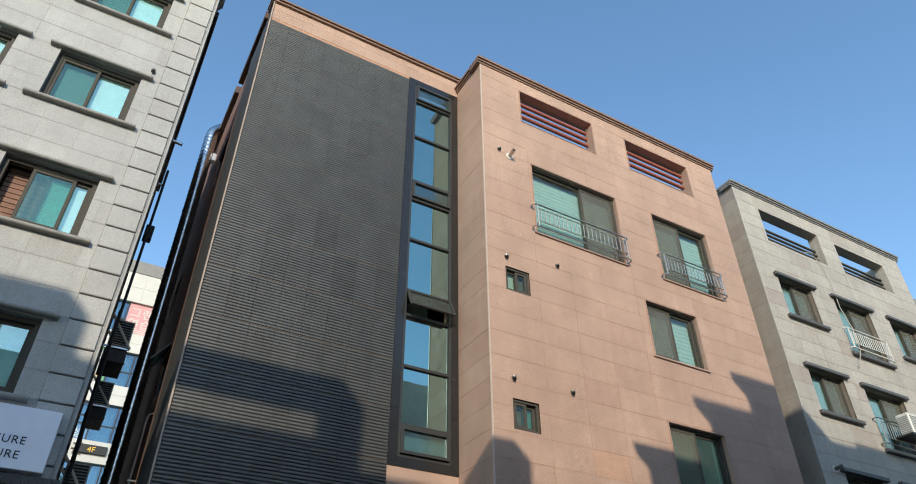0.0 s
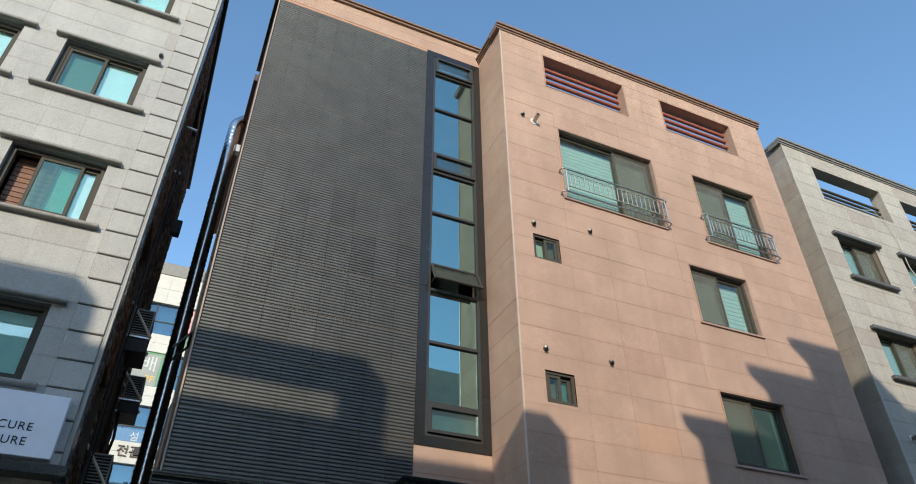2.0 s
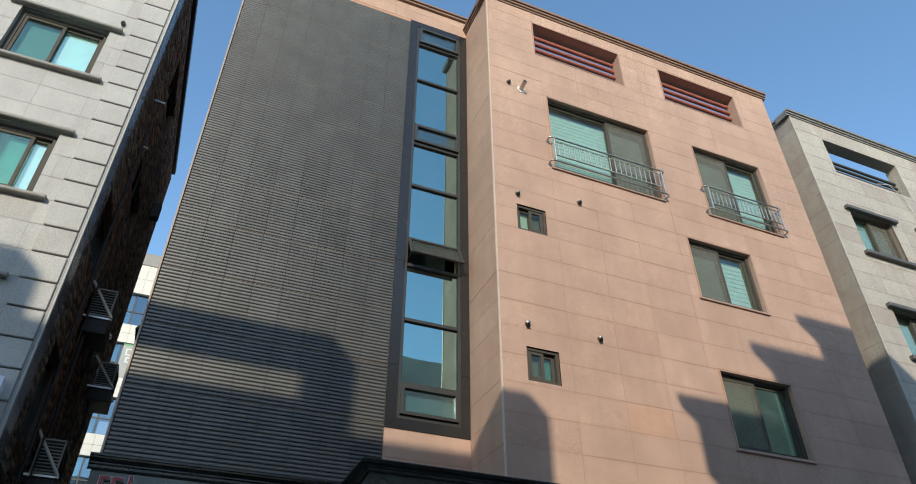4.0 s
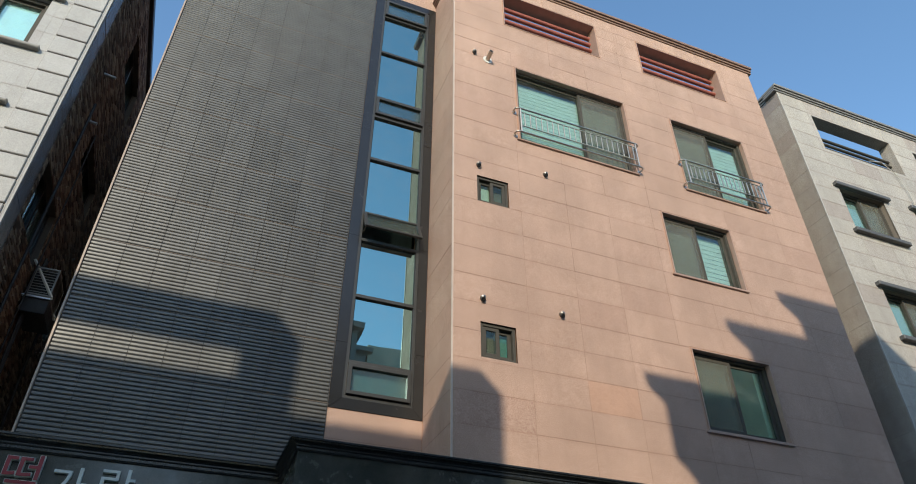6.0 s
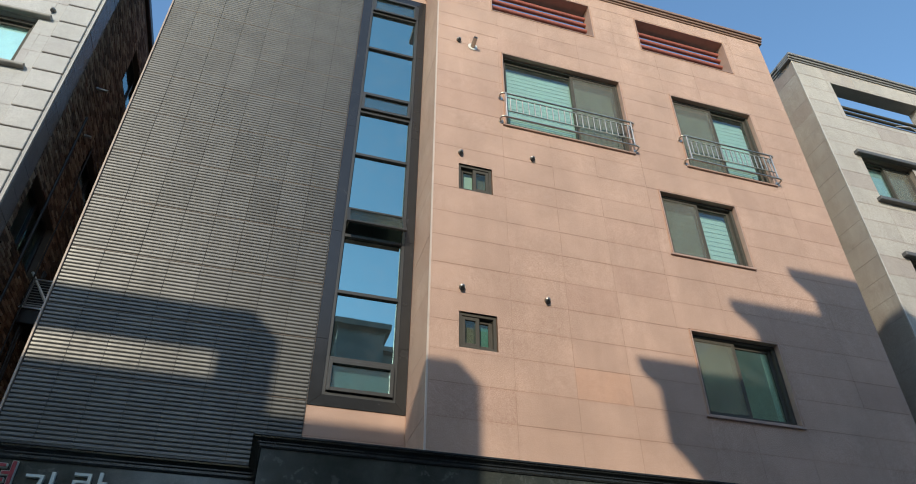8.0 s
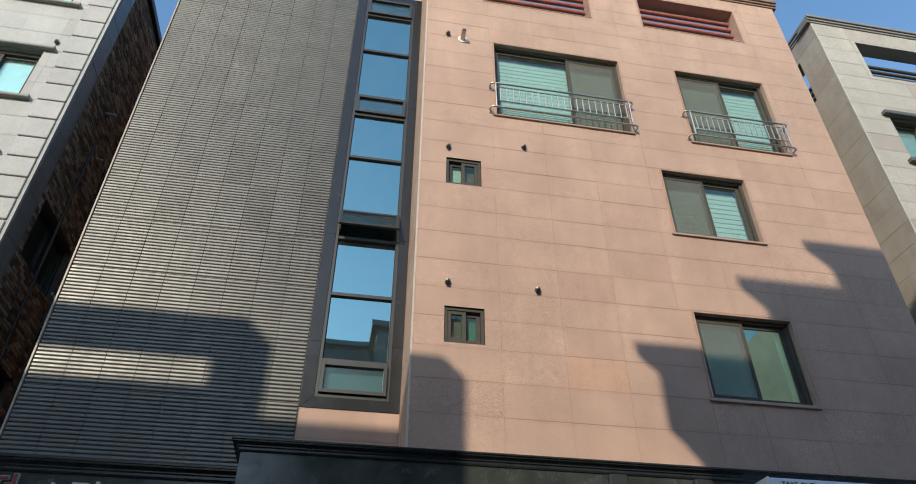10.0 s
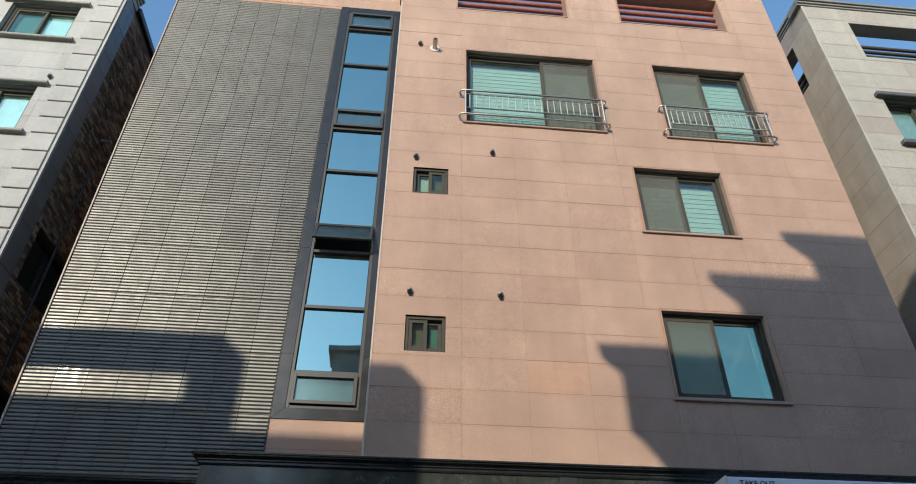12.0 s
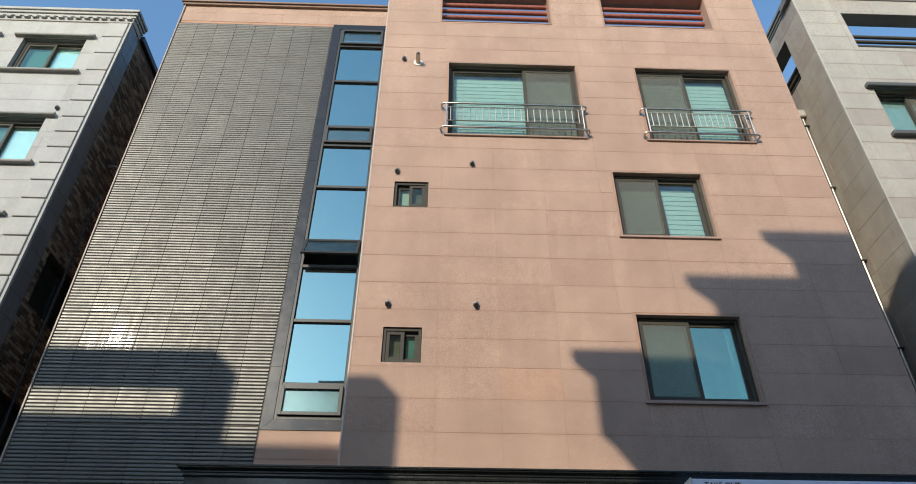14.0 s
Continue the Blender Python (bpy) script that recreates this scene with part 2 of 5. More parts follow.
INK = plain("black_lettering", (0.015, 0.015, 0.02), 0.5)
REDLETTER = plain("red_lettering", (0.23, 0.012, 0.022), 0.4)
WHITELETTER = plain("white_lettering", (0.5, 0.53, 0.49), 0.5)
YELLOW = plain("yellow_lettering", (0.75, 0.45, 0.03), 0.5)
PINKFILM = plain("pink_window_film", (0.55, 0.27, 0.27), 0.6)
GALV = plain("galvanised_duct", (0.60, 0.61, 0.60), 0.36, 0.95, 0.2, 5.0)
DUCT = plain("dull_spiral_duct", (0.52, 0.54, 0.53), 0.2, 1.0, 0.25, 5.0)
CABLE = plain("black_cable", (0.015, 0.015, 0.015), 0.6)
PVC = plain("white_pvc", (0.66, 0.64, 0.58), 0.45)
ACWHITE = plain("ivory_metal", (0.62, 0.60, 0.54), 0.45)
ACDARK = plain("grey_louvre_box", (0.26, 0.27, 0.26), 0.5)
CURTAIN = plain("blind_fabric", (0.60, 0.64, 0.60), 0.9, 0.0, 0.05)
BLIND = plain("striped_blind", (0.48, 0.52, 0.49), 0.9, 0.0, 0.05)
CURTAIN_DIM = plain("grey_blue_curtain", (0.30, 0.36, 0.39), 0.9, 0.0, 0.1)
DRAPE_BROWN = plain("brown_drape", (0.15, 0.12, 0.088), 0.9)
DRAPE_TEAL = plain("teal_drape", (0.10, 0.24, 0.22), 0.9)
SCREEN = plain("insect_screen", (0.13, 0.12, 0.10), 0.8, 0.0, 0.12)
GLASS_DULL = glass("dull_green_glass", (0.62, 0.74, 0.68), (0.75, 0.95, 0.9), 0.04)
GLASS_TEAL = glass("teal_glass", (0.75, 0.89, 0.84), (0.8, 0.97, 1.0), 0.08)
GLASS_MIRROR = glass("blue_reflective_glass", (0.20, 0.25, 0.24), (0.62, 0.97, 0.92), 0.42)
GLASS_AQUA = glass("aqua_reflective_glass", (0.79, 0.98, 0.99), (0.85, 1.0, 0.92), 0.2)
GLASS_SKY = glass("sky_reflecting_glass", (0.60, 0.78, 0.74), (0.74, 1.0, 0.82), 0.21)
GLASS_DEEP = glass("deep_green_glass", (0.47, 0.69, 0.63), (0.7, 1.0, 0.9), 0.12)
GLASS_SASH = glass("green_sash_glass", (0.66, 0.78, 0.77), (0.72, 0.96, 0.93), 0.15, 0.2)
GLASS_FAR = glass("far_blue_glass", (0.45, 0.6, 0.68), (0.6, 0.85, 1.0), 0.15)


# ---- mesh helpers ----
class Build:
    """Collects boxes, prisms and tubes for one mesh."""

    def __init__(self):
        self.v, self.f = [], []

    def quad_loop(self, ring_a, ring_b):
        n = len(ring_a)
        for i in range(n):
            j = (i + 1) % n
            self.f.append((ring_a[i], ring_a[j], ring_b[j], ring_b[i]))

    def ring(self, pts):
        s = len(self.v)
        self.v.extend(tuple(p) for p in pts)
        return list(range(s, s + len(pts)))

    def box(self, x0, x1, y0, y1, z0, z1):
        a = self.ring([(x0, y0, z0), (x1, y0, z0), (x1, y1, z0), (x0, y1, z0)])
        b = self.ring([(x0, y0, z1), (x1, y0, z1), (x1, y1, z1), (x0, y1, z1)])
        self.quad_loop(a, b)
        self.f.append(tuple(reversed(a)))
        self.f.append(tuple(b))
        return self

    def bevel_box(self, x0, x1, y0, y1, z0, z1, c=0.004):
        """A box whose edges are cut back by c."""
        def face(fix, v, lo1, hi1, lo2, hi2):
            pts = [(lo1, lo2), (hi1, lo2), (hi1, hi2), (lo1, hi2)]
            if fix == 0:
                return [(v, p, q) for p, q in pts]
            if fix == 1:
                return [(p, v, q) for p, q in pts]
            return [(p, q, v) for p, q in pts]
        s = len(self.v)
        for fix, v, r in ((0, x0, (y0, y1, z0, z1)), (0, x1, (y0, y1, z0, z1)), (1, y0, (x0, x1, z0, z1)), (1, y1, (x0, x1, z0, z1)), (2, z0, (x0, x1, y0, y1)), (2, z1, (x0, x1, y0, y1))):
            self.ring(face(fix, v, r[0] + c, r[1] - c, r[2] + c, r[3] - c))
        X0, X1, Y0, Y1, Z0, Z1 = (list(range(s + 4 * i, s + 4 * i + 4)) for i in range(6))
        for q in (X0, X1, Y0, Y1, Z0, Z1):
            self.f.append(tuple(q))
        # edge strips
        for a, i, j, b, k, l in ((X0, 0, 3, Y0, 0, 3), (X1, 0, 3, Y0, 1, 2), (X0, 1, 2, Y1, 0, 3), (X1, 1, 2, Y1, 1, 2),
                                 (X0, 0, 1, Z0, 0, 3), (X1, 0, 1, Z0, 1, 2), (X0, 3, 2, Z1, 0, 3), (X1, 3, 2, Z1, 1, 2),
                                 (Y0, 0, 1, Z0, 0, 1), (Y1, 0, 1, Z0, 3, 2), (Y0, 3, 2, Z1, 0, 1), (Y1, 3, 2, Z1, 3, 2)):
            self.f.append((a[i], a[j], b[l], b[k]))
        for t in ((X0[0], Y0[0], Z0[0]), (X1[0], Y0[1], Z0[1]), (X0[1], Y1[0], Z0[3]), (X1[1], Y1[1], Z0[2]),
                  (X0[3], Y0[3], Z1[0]), (X1[3], Y0[2], Z1[1]), (X0[2], Y1[3], Z1[3]), (X1[2], Y1[2], Z1[2])):
            self.f.append(t)
        return self

    def prism(self, axis, a, b, profile):
        """profile: outline in the two other axes, in x, y, z order, swept along axis from a to b."""
        def put(u, p):
            return {"x": (u, p[0], p[1]), "y": (p[0], u, p[1]), "z": (p[0], p[1], u)}[axis]
        r0 = self.ring([put(a, p) for p in profile])
        r1 = self.ring([put(b, p) for p in profile])
        self.quad_loop(r0, r1)
        self.f.append(tuple(reversed(r0)))
        self.f.append(tuple(r1))
        return self

    def tube(self, pts, r, n=10):
        pts = [Vector(p) for p in pts]
        rings, side = [], None
        for i, p in enumerate(pts):
            d = (pts[min(i + 1, len(pts) - 1)] - pts[max(i - 1, 0)]).normalized()
            if side is None:
                side = d.cross(Vector((0, 0, 1)) if abs(d.z) < 0.9 else Vector((1, 0, 0))).normalized()
            else:
                side = (side - d * side.dot(d)).normalized()
            up = d.cross(side)
            rr = r[i] if isinstance(r, (list, tuple)) else r
            rings.append(self.ring([p + (side * math.cos(2 * math.pi * k / n) + up * math.sin(2 * math.pi * k / n)) * rr for k in range(n)]))
        for a, b in zip(rings, rings[1:]):
            self.quad_loop(a, b)
        self.f.append(tuple(reversed(rings[0])))
        self.f.append(tuple(rings[-1]))
        return self

    def mesh(self, name, mat, smooth=False):
        me = bpy.data.meshes.new(name)
        me.from_pydata(self.v, [], self.f)
        bm = bmesh.new()
        bm.from_mesh(me)
        bmesh.ops.recalc_face_normals(bm, faces=bm.faces)
        bm.to_mesh(me)
        bm.free()
        me.materials.append(mat)
        if smooth:
            me.shade_smooth()
            me.set_sharp_from_angle(angle=radians(40))
        return me


ORIGIN = {}


def adopt(ob, parent):
    ob.parent = parent
    ob.matrix_parent_inverse = Matrix.Translation(-ORIGIN[parent.name])
    ORIGIN[ob.name] = Vector(ob.location)


def thing(name, at, label, category, group="", kind=""):
    ob = new(name)
    ob.location = at
    ob.empty_display_size = 0.2
    ORIGIN[ob.name] = Vector(at)
    return tagged(ob, label, category, group, kind)


def part(name, shape, material, parent, label="", smooth=False, kind=""):
    ob = new(name, shape.mesh(name, material, smooth) if isinstance(shape, Build) else shape)
    adopt(ob, parent)
    return tagged(ob, label, kind=kind)


def solo(name, shape, material, label, category, kind="", smooth=False, group=""):
    ob = new(name, shape.mesh(name, material, smooth))
    ORIGIN[ob.name] = Vector((0, 0, 0))
    return tagged(ob, label, category, group, kind)


PIECES = {}


def piece(name, material, parent, x0, x1, y0, y1, z0, z1, c=0.0012):
    """One slab as an object of its own; slabs of one size share a mesh."""
    key = (name, material.name, round(x1 - x0, 3), round(y1 - y0, 3), round(z1 - z0, 3))
    if key not in PIECES:
        PIECES[key] = Build().bevel_box(0, key[2], 0, key[3], 0, key[4], c).mesh(name, material)
    ob = new(name, PIECES[key])
    ob.location = (x0, y0, z0)
    adopt(ob, parent)
    return ob


def cut(rect, holes):
    """The rectangle (u0, u1, z0, z1) less the holes, as rectangles."""
    todo = [rect]
    for a0, a1, b0, b1 in holes:
        done = []
        for u0, u1, z0, z1 in todo:
            if a1 <= u0 or a0 >= u1 or b1 <= z0 or b0 >= z1:
                done.append((u0, u1, z0, z1))
                continue
            if u0 < a0:
                done.append((u0, a0, z0, z1))
            if a1 < u1:
                done.append((a1, u1, z0, z1))
            m0, m1 = max(u0, a0), min(u1, a1)
            if z0 < b0:
                done.append((m0, m1, z0, b0))
            if b1 < z1:
                done.append((m0, m1, b1, z1))
        todo = done
    return [r for r in todo if r[1] - r[0] > 0.015 and r[3] - r[2] > 0.015]


def holed(axis, u0, u1, z0, z1, d0, d1, holes):
    """A thick wall sheet with openings through it; axis 'y': it faces along y and runs along x."""
    b = Build()
    us = sorted({u0, u1, *[min(max(h[i], u0), u1) for h in holes for i in (0, 1)]})
    zs = sorted({z0, z1, *[min(max(h[i], z0), z1) for h in holes for i in (2, 3)]})

    def full(i, j):
        if not (0 <= i < len(us) - 1 and 0 <= j < len(zs) - 1):
            return False
        u, z = (us[i] + us[i + 1]) / 2, (zs[j] + zs[j + 1]) / 2
        return not any(h[0] < u < h[1] and h[2] < z < h[3] for h in holes)
    ids = {}

    def vid(i, j, d):
        if (i, j, d) not in ids:
            ids[i, j, d] = len(b.v)
            b.v.append((us[i], d, zs[j]) if axis == "y" else (d, us[i], zs[j]))
        return ids[i, j, d]
    for i in range(len(us) - 1):
        for j in range(len(zs) - 1):
            if not full(i, j):
                continue
            for d in (d0, d1):
                b.f.append((vid(i, j, d), vid(i + 1, j, d), vid(i + 1, j + 1, d), vid(i, j + 1, d)))
            for (di, dj), (p, q) in (((-1, 0), ((i, j), (i, j + 1))), ((1, 0), ((i + 1, j), (i + 1, j + 1))), ((0, -1), ((i, j), (i + 1, j))), ((0, 1), ((i, j + 1), (i + 1, j + 1)))):
                if not full(i + di, j + dj):
                    b.f.append((vid(*p, d0), vid(*q, d0), vid(*q, d1), vid(*p, d1)))
    return b


def joined(rects):
    """Rectangles that share an edge, gathered into groups."""
    groups = []
    for r in rects:
        near = [g for g in groups if any((min(r[1], q[1]) - max(r[0], q[0]) > 1e-6 and min(abs(r[2] - q[3]), abs(r[3] - q[2])) < 1e-6) or
                                         (min(r[3], q[3]) - max(r[2], q[2]) > 1e-6 and min(abs(r[0] - q[1]), abs(r[1] - q[0])) < 1e-6) for q in g)]
        groups = [g for g in groups if g not in near] + [[r] + [q for g in near for q in g]]
    return groups


def clad(name, material, parent, axis, cols, rows, face, holes, thick=0.03, gap=0.0014, sign=-1):
    """Stone slabs over a wall: cols and rows are joint lines, face the outer plane. A slab notched by an opening stays one slab."""
    for z0, z1 in zip(rows, rows[1:]):
        for u0, u1 in zip(cols, cols[1:]):
            whole = (u0 + gap * 0.2, u1 - gap * 0.2, z0 + gap, z1 - gap)
            bits = cut(whole, holes)
            # slabs are set by hand: a hair in or out
            jog = random.uniform(0.0, 0.003)
            d0, d1 = sorted((face - sign * jog, face - sign * thick))
            if bits == [whole]:
                a0, a1, b0, b1 = whole
                if axis == "y":
                    piece(name, material, parent, a0, a1, d0, d1, b0, b1)
                else:
                    piece(name, material, parent, d0, d1, a0, a1, b0, b1)
                continue
            for group in joined(bits):
                a0, a1 = min(r[0] for r in group), max(r[1] for r in group)
                b0, b1 = min(r[2] for r in group), max(r[3] for r in group)
                if len(group) > 1:
                    part(name, holed(axis, a0, a1, b0, b1, d0, d1, holes), material, parent)
                elif axis == "y":
                    piece(name, material, parent, a0, a1, d0, d1, b0, b1)
                else:
                    piece(name, material, parent, d0, d1, a0, a1, b0, b1)


def frame_bars(b, x0, x1, y0, y1, z0, z1, w, wt=None, wb=None):
    """A rectangular frame of bars w wide (butted, not crossing)."""
    wt, wb = wt or w, wb or w
    b.bevel_box(x0, x0 + w, y0, y1, z0, z1, 0.003)
    b.bevel_box(x1 - w, x1, y0, y1, z0, z1, 0.003)
    b.bevel_box(x0 + w, x1 - w, y0, y1, z0, z0 + wb, 0.003)
    b.bevel_box(x0 + w, x1 - w, y0, y1, z1 - wt, z1, 0.003)
    return b


def lettering(name, text, size, at, turn, material, parent, label="", depth=0.01, spread=1.0, grow=0.0):
    cu = bpy.data.curves.new(name, "FONT")
    cu.body, cu.size, cu.extrude, cu.space_character, cu.offset = text, size, depth, spread, grow
    tmp = bpy.data.objects.new(name, cu)
    scene.collection.objects.link(tmp)
    bpy.context.view_layer.update()
    me = bpy.data.meshes.new_from_object(tmp.evaluated_get(bpy.context.evaluated_depsgraph_get()))
    bpy.data.objects.remove(tmp)
    me.transform(pose(*at, *turn))
    me.materials.clear()
    me.materials.append(material)
    return part(name, me, material, parent, label)


# ---- ground ----
solo("ground", Build().box(-400, 400, -400, 400, -0.3, 0.0), ASPHALT, "dark grey worn asphalt street surface", "ground", "structure")


# ---- windows ----
def slider(parent, name, x0, x1, z0, z1, y, glass_mat, screen="left", blind=None, label="", frame_mat=None, fw=0.05, trim=None, face=None, meet=0.5, net=True, curtain=None, left_glass=None, ajar=0.0):
    """A two-sash sliding window in an opening. y: front of the frame; face: the wall's outer plane, for trim and reveal."""
    fm = frame_mat or FRAME
    win = part(name, frame_bars(Build(), x0, x1, y, y + 0.12, z0, z1, fw), fm, parent, label)
    a0, a1, b0, b1 = x0 + fw, x1 - fw, z0 + fw, z1 - fw
    mid = a0 + (a1 - a0) * meet
    # the sash in front overlaps the one behind by a stile
    order = ((a0, mid + 0.03, y + 0.015), (mid - 0.03, a1, y + 0.062)) if screen != "right" else ((a0, mid + 0.03, y + 0.062), (mid - 0.03, a1, y + 0.015))
    for k, (s0, s1, sy) in enumerate(order):
        if k == 0:
            s0, s1 = s0 + ajar, s1 + ajar
        sash = part("sash", frame_bars(Build(), s0, s1, sy, sy + 0.042, b0, b1, 0.055), fm, win)
        pane = part("pane", Build().box(s0 + 0.055, s1 - 0.055, sy + 0.016, sy + 0.022, b0 + 0.055, b1 - 0.055), left_glass if left_glass and k == 0 else glass_mat, win)
        pane.visible_shadow = False
        is_screen = net and ((screen == "left" and k == 0) or (screen == "right" and k == 1))
        if is_screen:
            part("insect_screen", Build().box(s0 + 0.05, s1 - 0.05, sy + 0.006, sy + 0.008, b0 + 0.05, b1 - 0.05), SCREENNET, win, "fine grey insect netting")
    part("gasket", frame_bars(Build(), x0 - 0.012, x1 + 0.012, y + 0.03, y + 0.10, z0 - 0.012, z1 + 0.012, 0.012), GASKET, win)
    if trim and face is not None:
        w = 0.022
        part("reveal_lining", frame_bars(Build(), x0 - w, x1 + w, face - 0.012, y + 0.02, z0 - w, z1 + w, w), trim, win, "thin brown metal lining round the opening")
    if curtain:
        for c0, c1, mat in curtain:
            part("curtain", Build().box(a0 + (a1 - a0) * c0, a0 + (a1 - a0) * c1, y + 0.13, y + 0.134, b0, b1), mat, win, "pale curtain behind the glass, in places added to brighten the pane")
    if blind:
        bl = Build()
        z, step = b1 - 0.16, blind
        n = int((b1 - b0) * (0.86 if b1 - b0 > 1.6 else 0.95) / step) - 1
        for i in range(n):
            bl.box(a0 + 0.03, a1 - 0.03, y + 0.17, y + 0.173, z - step * (i + 1) + step * 0.11, z - step * i)
        part("blind", bl, BLIND, win, "pale striped roller blind behind the glass")
        part("blind_net", Build().box(a0 + 0.05, a1 - 0.05, y + 0.185, y + 0.187, b0 + (b1 - b0) * (0.12 if b1 - b0 > 1.6 else 0.0), b1 - 0.1), BLINDNET, win)
    return win


def netting(name, col, cover):
    """Woven net: threads over holes, too fine to build."""
    n = Nodes(name)
    dif = n.add("ShaderNodeBsdfDiffuse")
    n.link(n.ramp(n.noise(3.0, 3.0), [(0.3, tuple(v * 0.85 for v in col)), (0.7, col)]), dif.inputs[0])
    tr = n.add("ShaderNodeBsdfTransparent")
    mx = n.add("ShaderNodeMixShader")
    mx.inputs[0].default_value = cover
    n.link(tr.outputs[0], mx.inputs[1])
    n.link(dif.outputs[0], mx.inputs[2])
    n.link(mx.outputs[0], n.out.inputs[0])
    return n.mat


SCREENNET = netting("insect_net", (0.20, 0.195, 0.16), 0.38)
BLINDNET = netting("blind_net", (0.40, 0.44, 0.41), 0.6)


def balcony_rail(parent, x0, x1, z0, z1, face, n, mat=None, label="polished stainless steel guard rail"):
    """Stainless guard rail before a window, fixed to the wall at its four ends."""
    mat = mat or STEEL
    y = face - 0.13
    rail = part("balcony_rail", Build().tube([(x0, face, z1 - 0.02), (x0 - 0.035, face - 0.05, z1), (x0 - 0.02, y + 0.02, z1), (x0 + 0.03, y, z1), (x1 - 0.03, y, z1), (x1 + 0.02, y + 0.02, z1), (x1 + 0.035, face - 0.05, z1), (x1, face, z1 - 0.02)], 0.018, 10), mat, parent, label, True)
    part("bottom_tube", Build().tube([(x0 - 0.01, face, z0 - 0.02), (x0 - 0.045, face - 0.05, z0), (x0 - 0.03, y + 0.02, z0), (x0 + 0.02, y, z0), (x1 - 0.02, y, z0), (x1 + 0.03, y + 0.02, z0), (x1 + 0.045, face - 0.05, z0), (x1 + 0.01, face, z0 - 0.02)], 0.018, 10), mat, rail, "", True)
    for z in (z1 - 0.105, z0 + 0.16):
        part("mid_tube", Build().tube([(x0 + 0.06, y, z), (x1 - 0.06, y, z)], 0.012, 8), mat, rail, "", True)
    me = Build().tube([(0, 0, z0 + 0.16), (0, 0, z1 - 0.105)], 0.011, 8).mesh("baluster", mat, True)
    for i in range(n):
        x = x0 + 0.14 + (x1 - x0 - 0.28) * i / (n - 1)
        ob = part("baluster", me, mat, rail)
        ob.location = (x, y, 0)
    post = Build().tube([(0, 0, z0), (0, 0, z1)], 0.017, 8).mesh("post", mat, True)
    for x in (x0 + 0.06, x1 - 0.06):
        ob = part("post", post, mat, rail)
        ob.location = (x, y, 0)
    plate = Build().tube([(0, 0, 0), (0, -0.008, 0)], 0.045, 14).mesh("wall_flange", mat, True)
    for x, z in ((x0, z1 - 0.02), (x1, z1 - 0.02), (x0 - 0.01, z0 - 0.02), (x1 + 0.01, z0 - 0.02)):
        ob = part("wall_flange", plate, mat, rail)
        ob.location = (x, face, z)
    return rail


def vent_cap(parent, x, z, face, r=0.045, length=0.055):
    """Small domed vent hood with a dark mouth below."""
    b = Build()
    pts = [(x, face, z), (x, face - length * 0.5, z), (x, face - length * 0.85, z - 0.004), (x, face - length, z - 0.012)]
    b.tube(pts, [r, r, r * 0.86, r * 0.45], 14)
    cap = part("vent_cap", b, VENTSTEEL, parent, "small stainless steel vent hood", True)
    part("mouth", Build().tube([(x, face - length * 0.35, z - r * 0.55), (x, face - length * 0.9, z - r * 1.02)], r * 0.72, 12), GASKET, cap, "dark vent opening", True)


# ---- pink granite building ----
PX0, PX1, PY, RY = 6.09, 14.13, 9.44, 10.60
LX0, LX1 = 1.09, 4.69
PINK_TOP, REC_TOP = 15.42, 15.86
ROWS_PINK = [4.42, 4.95, 5.43, 5.91, 6.37, 6.85, 7.33, 7.84, 8.31, 8.83, 9.25, 9.75, 10.23, 10.70, 11.19, 11.66, 12.13, 12.59, 13.02, 13.44, 13.87, 14.28, 14.70, 15.06, PINK_TOP]
COLS_PINK = [PX0, 7.33, 8.24, 9.10, 10.07, 11.0, 11.9, 13.2, PX1]
W1, W2, W3, W4 = (7.40, 9.96, 10.56, 12.59), (11.12, 13.07, 10.55, 12.58), (10.31, 11.91, 8.32, 9.74), (10.29, 11.91, 5.44, 6.85)
S1, S2 = (6.53, 7.11, 8.83, 9.39), (6.535, 7.105, 5.97, 6.54)
V1, V2 = (7.23, 9.58, 13.92, 15.05), (10.70, 13.04, 13.92, 15.03)
HOLES = [W1, W2, W3, W4, S1, S2, V1, V2]

pink = thing("apartment_building", (7.6, 13, 0), "five-storey building clad in salmon pink granite beside a grey louvre screen", "building")
front = part("wall", holed("y", PX0 + 0.01, PX1, 0, PINK_TOP, PY + 0.0045, PY + 0.30, HOLES), JOINT, pink, "salmon pink granite slabs with fine joints")
side = part("return_wall", Build().box(PX0 + 0.007, PX0 + 0.25, PY + 0.301, RY + 0.4, 0, PINK_TOP), JOINT, pink, "salmon pink granite slabs on the return")
STRIP = (4.87, 5.93, 5.56, 15.10)
recess = part("recessed_wall", holed("y", LX0 + 0.02, PX0 + 0.03, 0, REC_TOP, RY + 0.007, RY + 0.30, [STRIP]), JOINT, pink)
part("side_wall", Build().box(PX1 - 0.25, PX1 - 0.002, PY + 0.301, 21, 0, PINK_TOP - 0.02), CONCRETE, pink, "plain rendered side wall")
part("wall", Build().box(LX0, PX1, 21.0, 21.25, 0, 14.2), CONCRETE, pink)
LEFT_HOLES = [(13.0, 14.2, 12.6, 13.7), (15.3, 16.2, 9.9, 10.9), (13.0, 14.1, 6.9, 7.9), (15.3, 16.2, 4.6, 5.6)]
